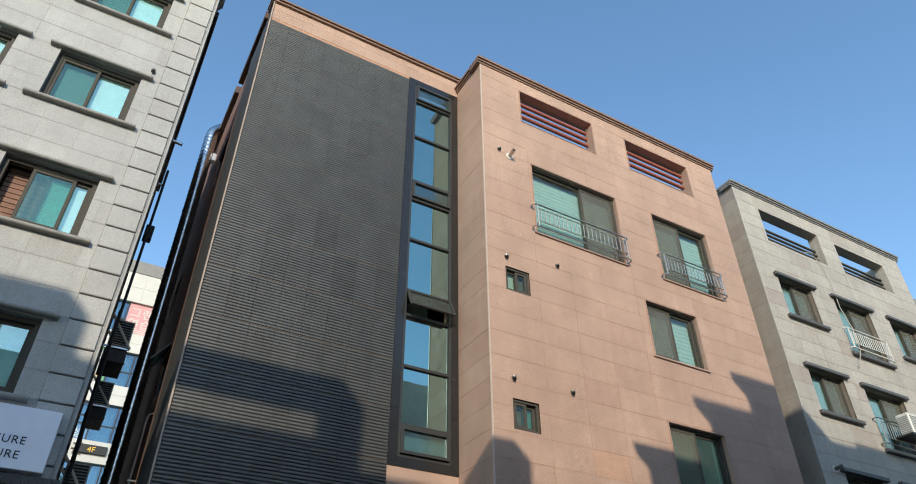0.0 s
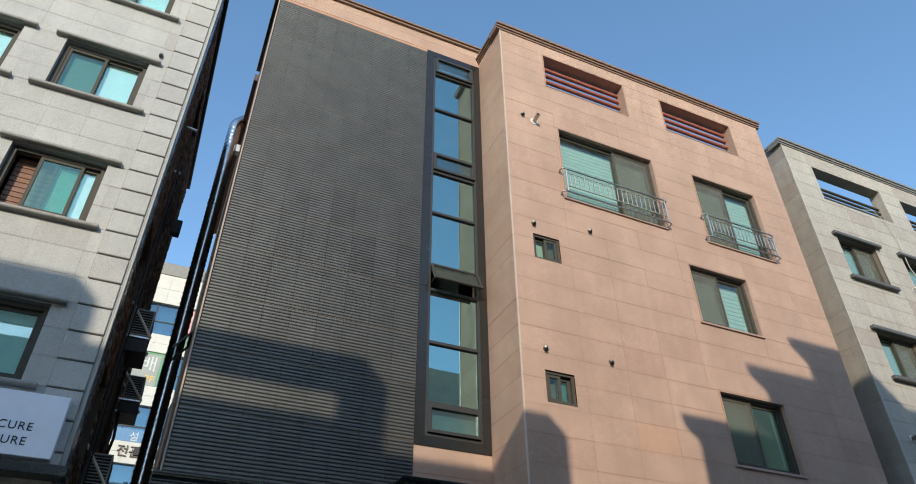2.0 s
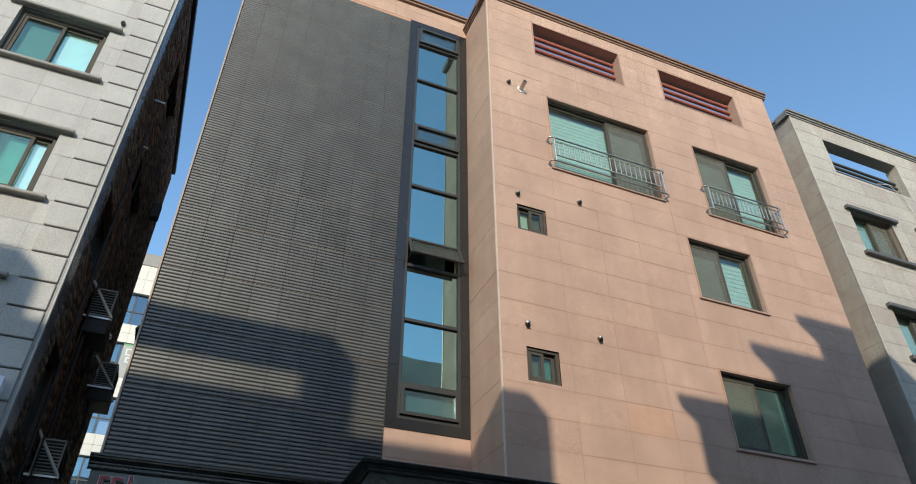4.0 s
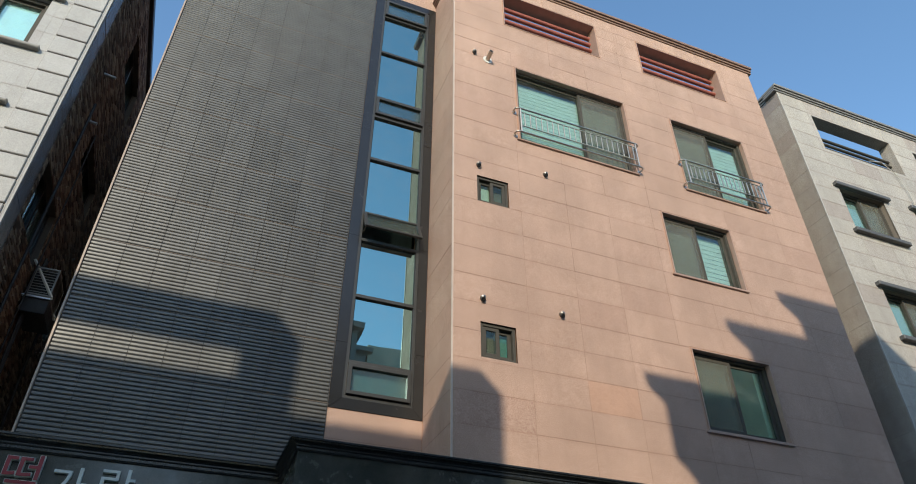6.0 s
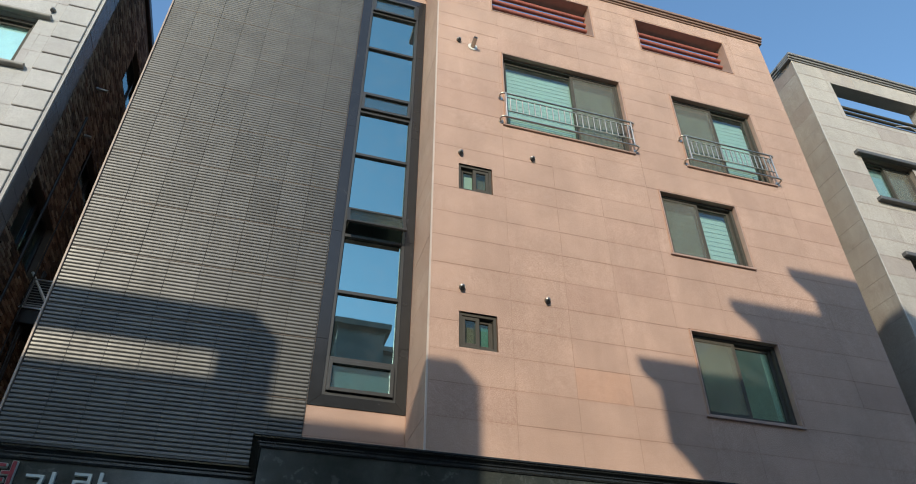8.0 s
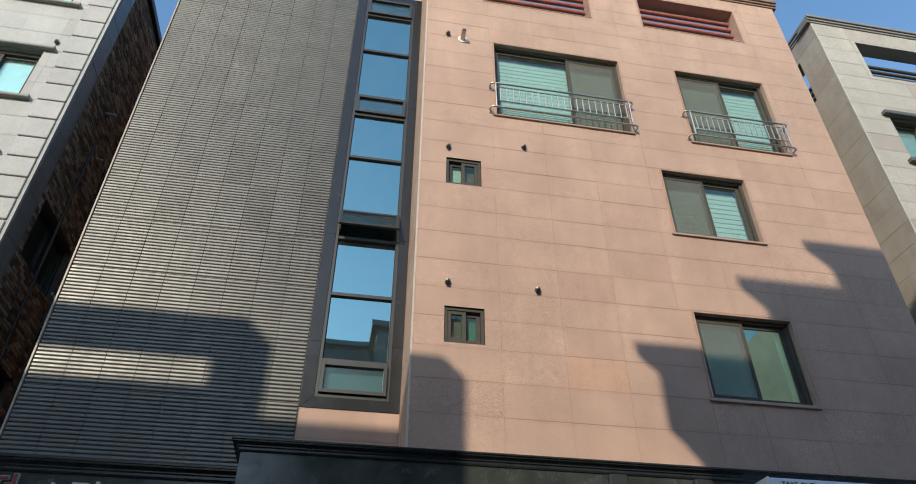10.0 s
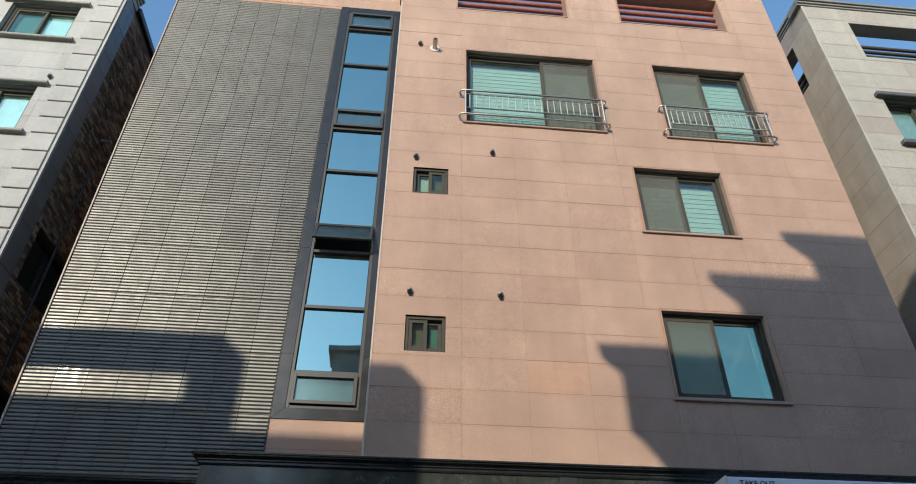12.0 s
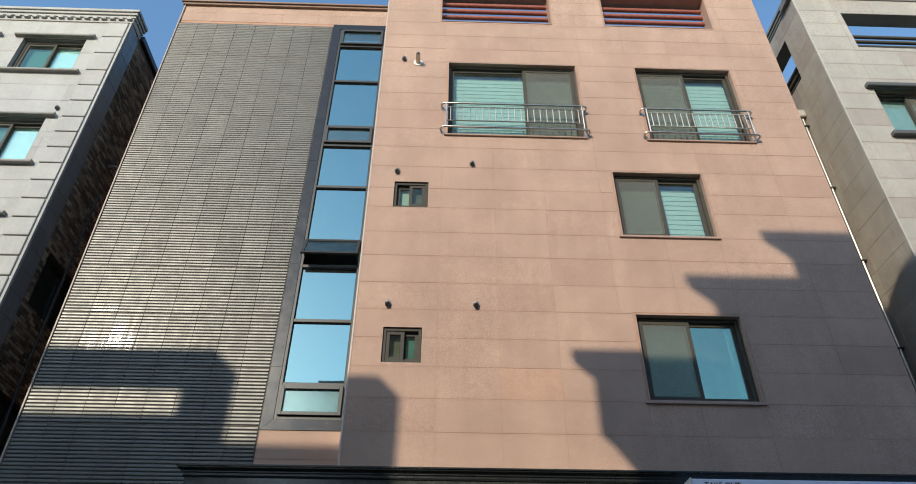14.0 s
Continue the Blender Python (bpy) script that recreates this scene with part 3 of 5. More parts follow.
part("side_wall", holed("x", RY + 0.301, 20.99, 0, 15.64, LX0 + 0.02, LX0 + 0.25, LEFT_HOLES), REDBRICK, pink, "reddish brown side wall")
part("roof", Build().box(LX0 + 0.25, PX1 - 0.25, RY + 0.31, 21, 13.25, 13.45), ROOFING, pink)
part("terrace", Build().box(PX0 + 0.26, PX1 - 0.26, PY + 0.31, RY + 0.3, 13.25, 13.44), ROOFING, pink)


def coping(name, parent, mat, path_axis, a, b, face, back, z, sgn=-1):
    """Three-stepped metal coping; face is the wall plane that it overhangs."""
    o = Build()
    for dz0, dz1, out in ((0.0, 0.05, 0.025), (0.06, 0.115, 0.055), (0.125, 0.20, 0.09)):
        lo, hi = sorted((face + sgn * out, back))
        if path_axis == "x":
            o.bevel_box(a, b, lo, hi, z + dz0, z + dz1, 0.006)
        else:
            o.bevel_box(lo, hi, a, b, z + dz0, z + dz1, 0.006)
    return part(name, o, mat, parent, "stepped brown metal coping")


coping("coping", pink, COPING, "x", PX0 - 0.10, PX1 + 0.10, PY, PY + 0.36, PINK_TOP)
coping("coping", pink, COPING, "y", PY + 0.362, RY + 0.4, PX0, PX0 + 0.3, PINK_TOP)
part("coping", Build().bevel_box(LX0 - 0.06, PX0 + 0.24, RY - 0.06, RY + 0.36, REC_TOP, REC_TOP + 0.06, 0.006).bevel_box(LX0 - 0.09, PX0 + 0.24, RY - 0.10, RY + 0.36, REC_TOP + 0.064, REC_TOP + 0.12, 0.006), COPING, pink, "brown metal coping")


for y0, y1 in ((RY + 0.362, 13.3), (13.62, 20.9)):
    part("side_coping", Build().bevel_box(LX0 - 0.10, LX0 + 0.30, y0, y1, 15.645, 15.90, 0.008), COPING_DARK, pink, "dark red-brown metal coping of the side wall")

# tubes across the two roof openings
def tube_grille(parent, hole, y, zs, mat, r=0.052, label="red-brown painted steel tube"):
    for z in zs:
        bar = part("grille_tube", Build().tube([(hole[0] - 0.01, y, z), (hole[1] - 0.02, y, z)], r, 14), mat, parent, label, True)
        part("end_cap", Build().tube([(hole[1] - 0.02, y, z), (hole[1] + 0.003, y, z)], r * 0.8, 12), LIGHTSILL if r < 0.05 else REDPAINT, bar, "", True)


for v in (V1, V2):
    tube_grille(pink, v, PY + 0.25, (14.42, 14.64, 14.86), REDPAINT, 0.052)
    part("opening_lining", frame_bars(Build(), v[0] + 0.003, v[1] - 0.003, PY - 0.008, PY + 0.305, v[2] + 0.003, v[3] - 0.003, 0.018), TRIM, pink, "thin brown lining of the roof opening")

# windows of the front wall
for hole, scr, bl in ((W1, "right", 0.105), (W2, "left", 0.105), (W3, "left", 0.105), (W4, "left", 0)):
    slider(pink, "window", hole[0] + 0.022, hole[1] - 0.022, hole[2] + 0.022, hole[3] - 0.022, PY + 0.085, GLASS_SKY if hole is W4 else GLASS_TEAL, scr, bl, "two-sash sliding window in a bronze frame", None, 0.05, TRIM, PY, 0.6 if hole is W1 else 0.5, True, [(0.04, 0.48, CURTAIN_DIM), (0.90, 0.965, CURTAIN)] if hole is W4 else None)
for hole in (W1, W2, W3, W4):
    part("sill", Build().bevel_box(hole[0] - 0.05, hole[1] + 0.02, PY - 0.035, PY + 0.08, hole[2] - 0.035, hole[2] - 0.003, 0.004), TRIM, pink, "slim brown metal sill")
for hole in (S1, S2):
    slider(pink, "window", hole[0] + 0.004, hole[1] - 0.004, hole[2] + 0.004, hole[3] - 0.004, PY + 0.03, GLASS_DULL, "left" if hole is S2 else "right", 0, "small two-sash bathroom window", None, 0.045, None, None, 0.5, False, [(0.5, 0.98, DRAPE_TEAL if hole is S2 else DRAPE_BROWN), (0.0, 0.48, DRAPE_BROWN if hole is S2 else CURTAIN)])

balcony_rail(pink, 7.33, 9.98, 10.635, 11.255, PY, 21)
balcony_rail(pink, 11.07, 13.11, 10.62, 11.24, PY, 17)

for x, z in ((6.558, 9.622), (7.861, 9.832), (6.575, 6.932), (7.904, 6.943), (6.522, 12.647)):
    vent_cap(pink, x, z, PY)
flue = part("flue_pipe", Build().tube([(6.806, PY, 12.545), (6.806, PY - 0.10, 12.565), (6.806, PY - 0.2, 12.585)], 0.045, 14), STEEL, pink, "stainless steel boiler flue stub", True)
part("flange", Build().tube([(6.806, PY, 12.545), (6.806, PY - 0.012, 12.545)], 0.095, 18), ACWHITE, flue, "pale round wall flange", True)
part("mouth", Build().tube([(6.806, PY - 0.19, 12.583), (6.806, PY - 0.206, 12.586)], 0.036, 12), GASKET, flue, "", True)

# ---- stair window strip in its charcoal surround ----
sx0, sx1, sz0, sz1 = LX1 + 0.003, PX0 - 0.003, 5.39, 15.28
strip = part("stair_window", Build().bevel_box(STRIP[0], STRIP[1], RY - 0.012, RY + 0.14, STRIP[3], sz1, 0.004), SURROUND, pink, "tall stair window strip in a charcoal metal surround")
# jambs in lengths with open joints, mitred to the sill
cuts = [sz0, 6.43, 8.43, 10.9, 13.3, sz1]
for z0, z1 in zip(cuts, cuts[1:]):
    e = 0.0025
    foot = 0.165 if z0 == sz0 else e
    toe = 0 if z0 == sz0 else e
    for outer, inner in ((sx0, STRIP[0]), (sx1, STRIP[1])):
        part("jamb_panel", Build().prism("y", RY - 0.012, RY + 0.14, [(outer, z0 + toe), (inner, z0 + foot), (inner, z1 - e), (outer, z1 - e)]), SURROUND, strip)
part("sill_panel", Build().prism("y", RY - 0.013, RY + 0.14, [(sx0 + 0.008, sz0), (sx1 - 0.008, sz0), (STRIP[1] - 0.003, sz0 + 0.165), (STRIP[0] + 0.003, sz0 + 0.165)]), SURROUND, strip)
fy = RY + 0.03
part("window_frame", frame_bars(Build(), STRIP[0], STRIP[1], fy - 0.03, fy + 0.09, STRIP[2], STRIP[3], 0.05), FRAME_STRIP, strip)
LIGHTS = [("sash", 14.55, 15.06), ("pane", 13.34, 14.49), ("pane", 11.93, 13.28), ("sash", 11.40, 11.86), ("pane", 10.28, 11.33), ("pane", 8.99, 10.22), ("open", 8.42, 8.93), ("pane", 7.32, 8.36), ("pane", 6.17, 7.26), ("sash", 5.62, 6.10)]
gx0, gx1 = STRIP[0] + 0.05, STRIP[1] - 0.05
prev = STRIP[3]
for kind, z0, z1 in LIGHTS:
    part("transom", Build().bevel_box(gx0, gx1, fy - 0.025, fy + 0.08, z1, min(prev, STRIP[3] - 0.05) if prev > z1 else z1 + 0.05, 0.004), FRAME_STRIP, strip)
    prev = z0
    if kind == "pane":
        part("pane", Build().box(gx0, gx1, fy + 0.02, fy + 0.028, z0, z1), GLASS_MIRROR, strip)
        part("bead", frame_bars(Build(), gx0, gx1, fy - 0.002, fy + 0.02, z0, z1, 0.012), GASKET, strip)
    elif kind == "sash":
        s = part("sash", frame_bars(Build(), gx0, gx1, fy - 0.075, fy + 0.015, z0, z1, 0.055), FRAME_STRIP, strip, "top-hung sash, closed")
        part("pane", Build().box(gx0 + 0.055, gx1 - 0.055, fy - 0.03, fy - 0.022, z0 + 0.055, z1 - 0.055), GLASS_SASH, strip)
        if z0 < 6:
            part("blind", Build().box(gx0 + 0.02, gx1 - 0.02, fy + 0.06, fy + 0.064, z0 + 0.02, z1 - 0.02), CURTAIN_DIM, strip, "pale sheet behind the sash")
    else:
        # hung at its head and pushed out at the foot
        h = z1 - z0
        m = Matrix.Translation((0, fy - 0.035, z1)) @ Matrix.Rotation(radians(-27), 4, "X") @ Matrix.Translation((0, -(fy - 0.035), -z1))
        me = frame_bars(Build(), gx0 - 0.02, gx1 + 0.02, fy - 0.075, fy - 0.035, z0, z1, 0.055).mesh("open_sash", FRAME_STRIP)
        me.transform(m)
        part("open_sash", me, FRAME_STRIP, strip, "top-hung sash standing open")
        me = Build().box(gx0 + 0.035, gx1 - 0.035, fy - 0.058, fy - 0.05, z0 + 0.055, z1 - 0.055).mesh("pane", GLASS_SASH)
        me.transform(m)
        part("pane", me, GLASS_SASH, strip)
        for x in (gx0 + 0.02, gx1 - 0.02):
            part("stay", Build().tube([(x, fy + 0.02, z0 + 0.12), (x, fy - 0.20, z0 + 0.13)], 0.008, 6), STEEL, strip, "thin steel stay")
# stair hall behind the strip
part("stair_hall_wall", Build().box(4.4, 6.4, 12.6, 12.7, 4.6, 13.2), ROOM, pink, "plain plastered wall of the stair hall")
for z in (6.0, 8.95, 11.9):
    part("stair_landing", Build().box(4.42, 6.38, RY + 0.9, 12.59, z - 0.15, z), ROOM, pink)

# ---- louvre screen ----
screen = part("louvre_screen", Build().box(LX0 + 0.01, LX1 - 0.002, RY - 0.005, RY + 0.004, 4.3, 15.2), SLAT_BACK, pink, "dark grey metal louvre screen of horizontal slats")
COLS, PER, PITCH, COURSE, BASE_Z = 8, 16, 0.0588, 0.955, 5.45
CW = (LX1 - LX0 - 0.03) / COLS
# one slat: a flat strip over a foot that is folded under, with a sloping head
PROFILE = [(0.0, 0.0010), (-0.0030, 0.0015), (-0.0088, 0.0072), (-0.0140, 0.0185), (-0.0140, 0.0455), (-0.0117, 0.0500), (-0.0066, 0.0530), (0.0, 0.0546)]
slat_me = Build().prism("x", 0.0042, CW - 0.0042, PROFILE).mesh("slat", SLAT)
LEVELS_Z = [(k, BASE_Z + k * COURSE + i * PITCH) for k in range(-2, 11) for i in range(PER)]
LEVELS_Z = [(k, z) for k, z in LEVELS_Z if 4.39 < z < 15.19 - PITCH]
SINGLE = [z for k, z in LEVELS_Z][5:42]
rest = Build()
# each cassette of slats hangs at its own slight tilt
TILTS = {(c, k): (random.gauss(0, 0.009), random.uniform(-0.0015, 0.0015)) for c in range(COLS) for k in range(-2, 11)}
for k, z in LEVELS_Z:
    for c in range(COLS):
        x = LX0 + 0.015 + c * CW
        tilt, j = TILTS[c, k]
        tilt += random.gauss(0, 0.001)
        if z in SINGLE:
            ob = part("slat", slat_me, SLAT, screen)
            ob.location = (x, RY - 0.005 + j, z)
            ob.rotation_euler = (tilt, 0, 0)
        else:
            rest.prism("x", x + 0.0042, x + CW - 0.0042, [(RY - 0.005 + j + p - tilt * (q - 0.027), z + q + tilt * p) for p, q in PROFILE])
part("slat_field", rest, SLAT, screen, "", kind="stuff")
clips = Build()
for c in range(1, COLS):
    x = LX0 + 0.015 + c * CW
    for k, z in LEVELS_Z:
        clips.box(x - 0.0025, x + 0.0025, RY - 0.0135, RY - 0.004, z + 0.018, z + 0.040)
part("slat_clip", clips, CLIP, screen, "", kind="stuff")
for k in range(-1, 11):
    z = BASE_Z + k * COURSE
    part("course_rail", Build().box(LX0 + 0.02, LX1 - 0.01, RY - 0.0115, RY - 0.0052, z - 0.0135, z - 0.0035), RAILBROWN, screen, "thin rail between two courses of slats")
part("edge_trim", Build().bevel_box(LX0 - 0.022, LX0 + 0.006, RY - 0.036, RY + 0.03, 4.4, REC_TOP - 0.002, 0.004), EDGE, pink, "pale brown metal corner trim")
part("side_flashing", Build().bevel_box(LX0 - 0.02, LX0 + 0.017, RY + 0.032, RY + 1.75, 0.0, REC_TOP - 0.004, 0.004), FLASH, pink, "dark grey metal flashing on the side")

# ---- slabs over the pink walls ----
LOW = ROWS_PINK.index(6.85)
SLAB_HOLES = [(h[0] - 0.022, h[1] + 0.022, h[2] - 0.022, h[3] + 0.022) if h in (W1, W2, W3, W4, V1, V2) else h for h in HOLES]
clad("stone_slab", PINK, front, "y", COLS_PINK, ROWS_PINK[LOW:], PY, SLAB_HOLES)
clad("stone_slab", PINK, front, "y", [10.268 if c == 10.07 else c for c in COLS_PINK], ROWS_PINK[:LOW + 1], PY, SLAB_HOLES)
for ob in front.children:
    if abs(ob.location.x - 8.24) < 0.01 and abs(ob.location.z - 5.43) < 0.01:
        ob.data = ob.data.copy()
        ob.data.materials[0] = REDDER
        tagged(ob, "redder replacement slab")
clad("stone_slab", PINK, side, "x", [PY + 0.034, RY - 0.012], ROWS_PINK, PX0, [])
clad("stone_slab", PINK, recess, "y", [LX0 + 0.01, 1.85, 2.65, 3.45, 4.3, 5.25, PX0 - 0.002], [15.29, 15.62, REC_TOP], RY, [])
clad("stone_slab", PINK, recess, "y", [LX1 + 0.004, PX0 - 0.002], [4.42, 4.95, 5.386], RY, [])
part("corner_bead", Build().bevel_box(PX0 - 0.006, PX0 + 0.02, PY - 0.006, PY + 0.02, 4.42, PINK_TOP - 0.002, 0.003), BEAD, pink, "pale corner bead")

# ---- shop front band ----
def cornice(axis, a, b, face, z, back, sgn=-1):
    prof = [(0.0, -0.40), (0.03, -0.40), (0.05, -0.34), (0.05, -0.27), (0.085, -0.235), (0.085, -0.20), (0.13, -0.15), (0.185, -0.115), (0.19, -0.07), (0.225, -0.06), (0.225, 0.0), (0.0, 0.03)]
    pts = [(face + sgn * p * 0.6, z + q * 0.42) for p, q in prof]
    return Build().prism(axis, a, b, pts)


def turned_cornice(x, y, x1, y1, z):
    """The same moulding along the front and, mitred at the corner, back along the side."""
    prof = [(-0.06, -0.40), (0.03, -0.40), (0.05, -0.34), (0.05, -0.27), (0.085, -0.235), (0.085, -0.20), (0.13, -0.15), (0.185, -0.115), (0.19, -0.07), (0.225, -0.06), (0.225, 0.0), (-0.06, 0.03)]
    b = Build()
    ends = [b.ring([(x1, y - p * 0.5, z + q * 0.34) for p, q in prof]), b.ring([(x - p * 0.5, y - p * 0.5, z + q * 0.34) for p, q in prof]), b.ring([(x - p * 0.5, y1, z + q * 0.62) for p, q in prof])]
    b.quad_loop(ends[0], ends[1])
    b.quad_loop(ends[1], ends[2])
    b.f.append(tuple(ends[0]))
    b.f.append(tuple(reversed(ends[2])))
    return b


SHOP_L, SHOP_R, SHOP_F, CX = 10.50, 9.40, 9.36, 4.19
shop = thing("storefront_band", (7.6, 10.2, 0), "black polished granite shop front with moulded cornice", "shop front")
part("fascia", Build().box(LX0 - 0.05, CX, SHOP_L, RY + 0.02, 0, 4.395), FASCIA, shop, "black granite fascia")
part("fascia", Build().box(CX, PX1, SHOP_R, SHOP_R + 0.07, 0, 4.36), FASCIA, shop)
part("fascia_return", Build().box(CX, CX + 0.07, SHOP_R + 0.072, RY + 0.02, 0, 4.36), FASCIA, shop)
part("cornice", cornice("x", LX0 - 0.1, CX - 0.002, SHOP_L, 4.43, RY), BLACK, shop, "moulded black granite cornice")
part("cornice", turned_cornice(CX, SHOP_R, PX1 + 0.02, RY - 0.04, 4.435), BLACK, shop, "moulded black granite cornice turning the corner")
part("ledge", Build().box(CX, PX1, SHOP_R, PY + 0.029, 4.36, 4.43), BLACK, shop)
part("ledge", Build().box(CX + 0.02, PX0 + 0.02, PY + 0.03, RY + 0.02, 4.35, 4.415), BLACK, shop)
for x in (2.3, 3.4):
    part("fascia_joint", Build().box(x - 0.003, x + 0.003, SHOP_L - 0.003, SHOP_L + 0.01, 0, 4.03), GASKET, shop)
for x in (5.2, 6.1, 7.3, 8.5, 9.7, 10.9, 12.1, 13.3):
    part("fascia_joint", Build().box(x - 0.003, x + 0.003, SHOP_R - 0.003, SHOP_R + 0.01, 0, 4.02), GASKET, shop)

sign = thing("shop_sign_letters", (2.0, SHOP_L, 3.6), "raised red and white letters on black granite fascia", "sign")
lettering("red_letter", "떡", 0.50, (1.125, SHOP_L - 0.035, 3.81), (90, 0, 0), REDLETTER, sign, "red letter", 0.03)
lettering("letter_edge", "떡", 0.50, (1.125, SHOP_L - 0.026, 3.81), (90, 0, 0), WHITELETTER, sign, "pale edge round the red letter", 0.024, 1.0, 0.008)
lettering("white_letter", "가", 0.46, (1.62, SHOP_L - 0.035, 3.76), (90, 0, 0), WHITELETTER, sign, "off-white letter", 0.03)
lettering("white_letter", "락", 0.46, (2.12, SHOP_L - 0.035, 3.80), (90, 0, 0), WHITELETTER, sign, "off-white letter", 0.03)

box_sign = thing("light_box_sign", (12.5, SHOP_F - 0.3, 3.4), "white light-box sign with dark blue lettering above the shop", "sign")
part("case", Build().bevel_box(10.49, PX1 - 0.2, SHOP_F - 0.41, SHOP_R, 3.5, 4.23, 0.008), SIGNWHITE, box_sign)
part("end_cap", Build().bevel_box(10.47, 10.488, SHOP_F - 0.42, SHOP_F - 0.02, 3.49, 4.24, 0.004), PVC, box_sign, "pale end cap")
lettering("lettering", "TAKE OUT", 0.092, (10.64, SHOP_F - 0.413, 4.125), (90, 0, 0), INK, box_sign, "dark lettering", 0.003)


def floodlight(x):
    lamp = thing("flood_lamp", (x, SHOP_F, 4.0), "small black flood lamp under the cornice", "lamp", "flood lamps over the shop")
    y = SHOP_F - 0.36
    part("housing", Build().bevel_box(x - 0.11, x + 0.11, y - 0.06, y + 0.03, 4.02, 4.15, 0.012), CABLE, lamp)
    part("lens", Build().bevel_box(x - 0.095, x + 0.095, y - 0.05, y + 0.02, 4.008, 4.019, 0.003), SCREEN, lamp, "grey lens")
    part("arm", Build().tube([(x, SHOP_R, 4.07), (x, y + 0.03, 4.09)], 0.012, 8), CABLE, lamp, "", True)


for x in (8.55, 9.62):
    floodlight(x)


# ---- white granite building ----
BX, BY = -0.07, 10.73
wb = thing("white_granite_building", (-4, 15, 0), "white granite building with bullnose window mouldings and brick flank", "building")
LB_ROWS = [4.17, 4.60, 5.03, 5.46, 5.885, 6.33, 6.77, 7.22, 7.68, 8.13, 8.56, 9.00, 9.43, 9.883, 10.34, 10.79, 11.22, 11.657, 12.097, 12.59, 13.08, 13.58, 14.17, 14.745, 15.27]
LBW = [(x0, x1, z0, z1) for x0, x1 in ((-2.35, -0.925), (-4.48, -3.05)) for z0, z1 in ((13.55, 14.645), (10.83, 12.05), (8.185, 9.42), (5.485, 6.675))]
WB_TOP = 15.28
lfront = part("wall", holed("y", -7.5, BX - 0.004, 0, WB_TOP, BY + 0.007, BY + 0.30, LBW), JOINT_GREY, wb, "pale grey granite slabs with raised quoins")
FL_HOLES = [(13.0, 15.0, 13.3, 14.4), (12.9, 14.85, 10.42, 11.15), (11.35, 12.95, 7.95, 9.1), (15.0, 16.2, 7.9, 9.2), (11.6, 12.8, 5.0, 6.4)]
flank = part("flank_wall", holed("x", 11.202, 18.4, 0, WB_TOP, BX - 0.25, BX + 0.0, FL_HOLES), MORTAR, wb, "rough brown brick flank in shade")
part("wall", Build().box(-7.5, BX, 18.4, 18.6, 0, WB_TOP), CONCRETE, wb)
part("side_wall", Build().box(-7.5, -7.2, BY + 0.31, 18.39, 0, WB_TOP), CONCRETE, wb)
part("roof", Build().box(-7.2, BX - 0.25, BY + 0.31, 18.4, 15.1, WB_TOP), ROOFING, wb)
# moulded eaves with dentils
eave = Build()
for z0, z1, out in ((15.28, 15.34, 0.02), (15.43, 15.50, 0.05), (15.505, 15.58, 0.085), (15.585, 15.67, 0.12)):
    eave.bevel_box(-7.5, BX + out, BY - out, BY + 0.47, z0, z1, 0.008)
eave.box(-7.5, BX + 0.02, BY - 0.02, BY + 0.47, 15.34, 15.43)
part("eaves_moulding", eave, GREYSTONE, wb, "grey stepped eaves moulding")
dent = Build().bevel_box(0, 0.11, -0.06, 0, 15.35, 15.425, 0.006).mesh("dentil", GREYSTONE)
for i in range(26):
    ob = part("dentil", dent, GREYSTONE, wb)
    ob.location = (-5.2 + i * 0.2, BY - 0.02, 0)
part("flank_gutter", Build().bevel_box(BX - 0.25, BX + 0.09, BY + 0.48, 18.4, WB_TOP, 15.46, 0.02), FRAME_DARK, wb, "dark brown gutter along the flank")


def bullnose(parent, x0, x1, z, face, r=0.042, mat=None):
    prof = [(face + 0.0, z - r), (face - 0.06, z - r)] + [(face - 0.06 - r * math.sin(a), z - r * math.cos(a)) for a in [math.pi * k / 8 for k in range(1, 8)]] + [(face - 0.06, z + r), (face, z + r)]
    return part("window_moulding", Build().prism("x", x0, x1, prof), mat or LIGHTSILL, parent, "rounded grey stone window moulding", True)


for h in LBW:
    left_open = h[:3] == (-2.35, -0.925, 8.185)
    # pale sheets added behind the glass so that sunlight on them brightens the panes
    brightening_sheets = [(0.5, 0.99, CURTAIN)] if left_open else [(0.5, 0.99, CURTAIN), (0.01, 0.495, CURTAIN if h[2] < 6 else CURTAIN_DIM)]
    win = slider(wb, "window", h[0] + 0.005, h[1] - 0.005, h[2] + 0.005, h[3] - 0.005, BY + 0.10, GLASS_AQUA, "left", 0, "two-sash window with aqua reflective glass, one sash slid open" if left_open else "two-sash window with aqua reflective glass", None, 0.075, None, None, 0.5, False, brightening_sheets, GLASS_AQUA if h[2] < 6 else GLASS_DEEP, 0.36 if left_open else 0.0)
    if left_open:
        slats = Build()
        for i in range(11):
            slats.box(h[0] + 0.1, h[0] + 0.68, BY + 0.33, BY + 0.345, h[2] + 0.1 + i * 0.1, h[2] + 0.185 + i * 0.1)
        part("blind", slats, REDBRICK, win, "dark brown slatted blind inside")
    bullnose(wb, h[0] - 0.19, h[1] + 0.19, h[3] + 0.06, BY)
    bullnose(wb, h[0] - 0.21, h[1] + 0.21, h[2] - 0.06, BY)
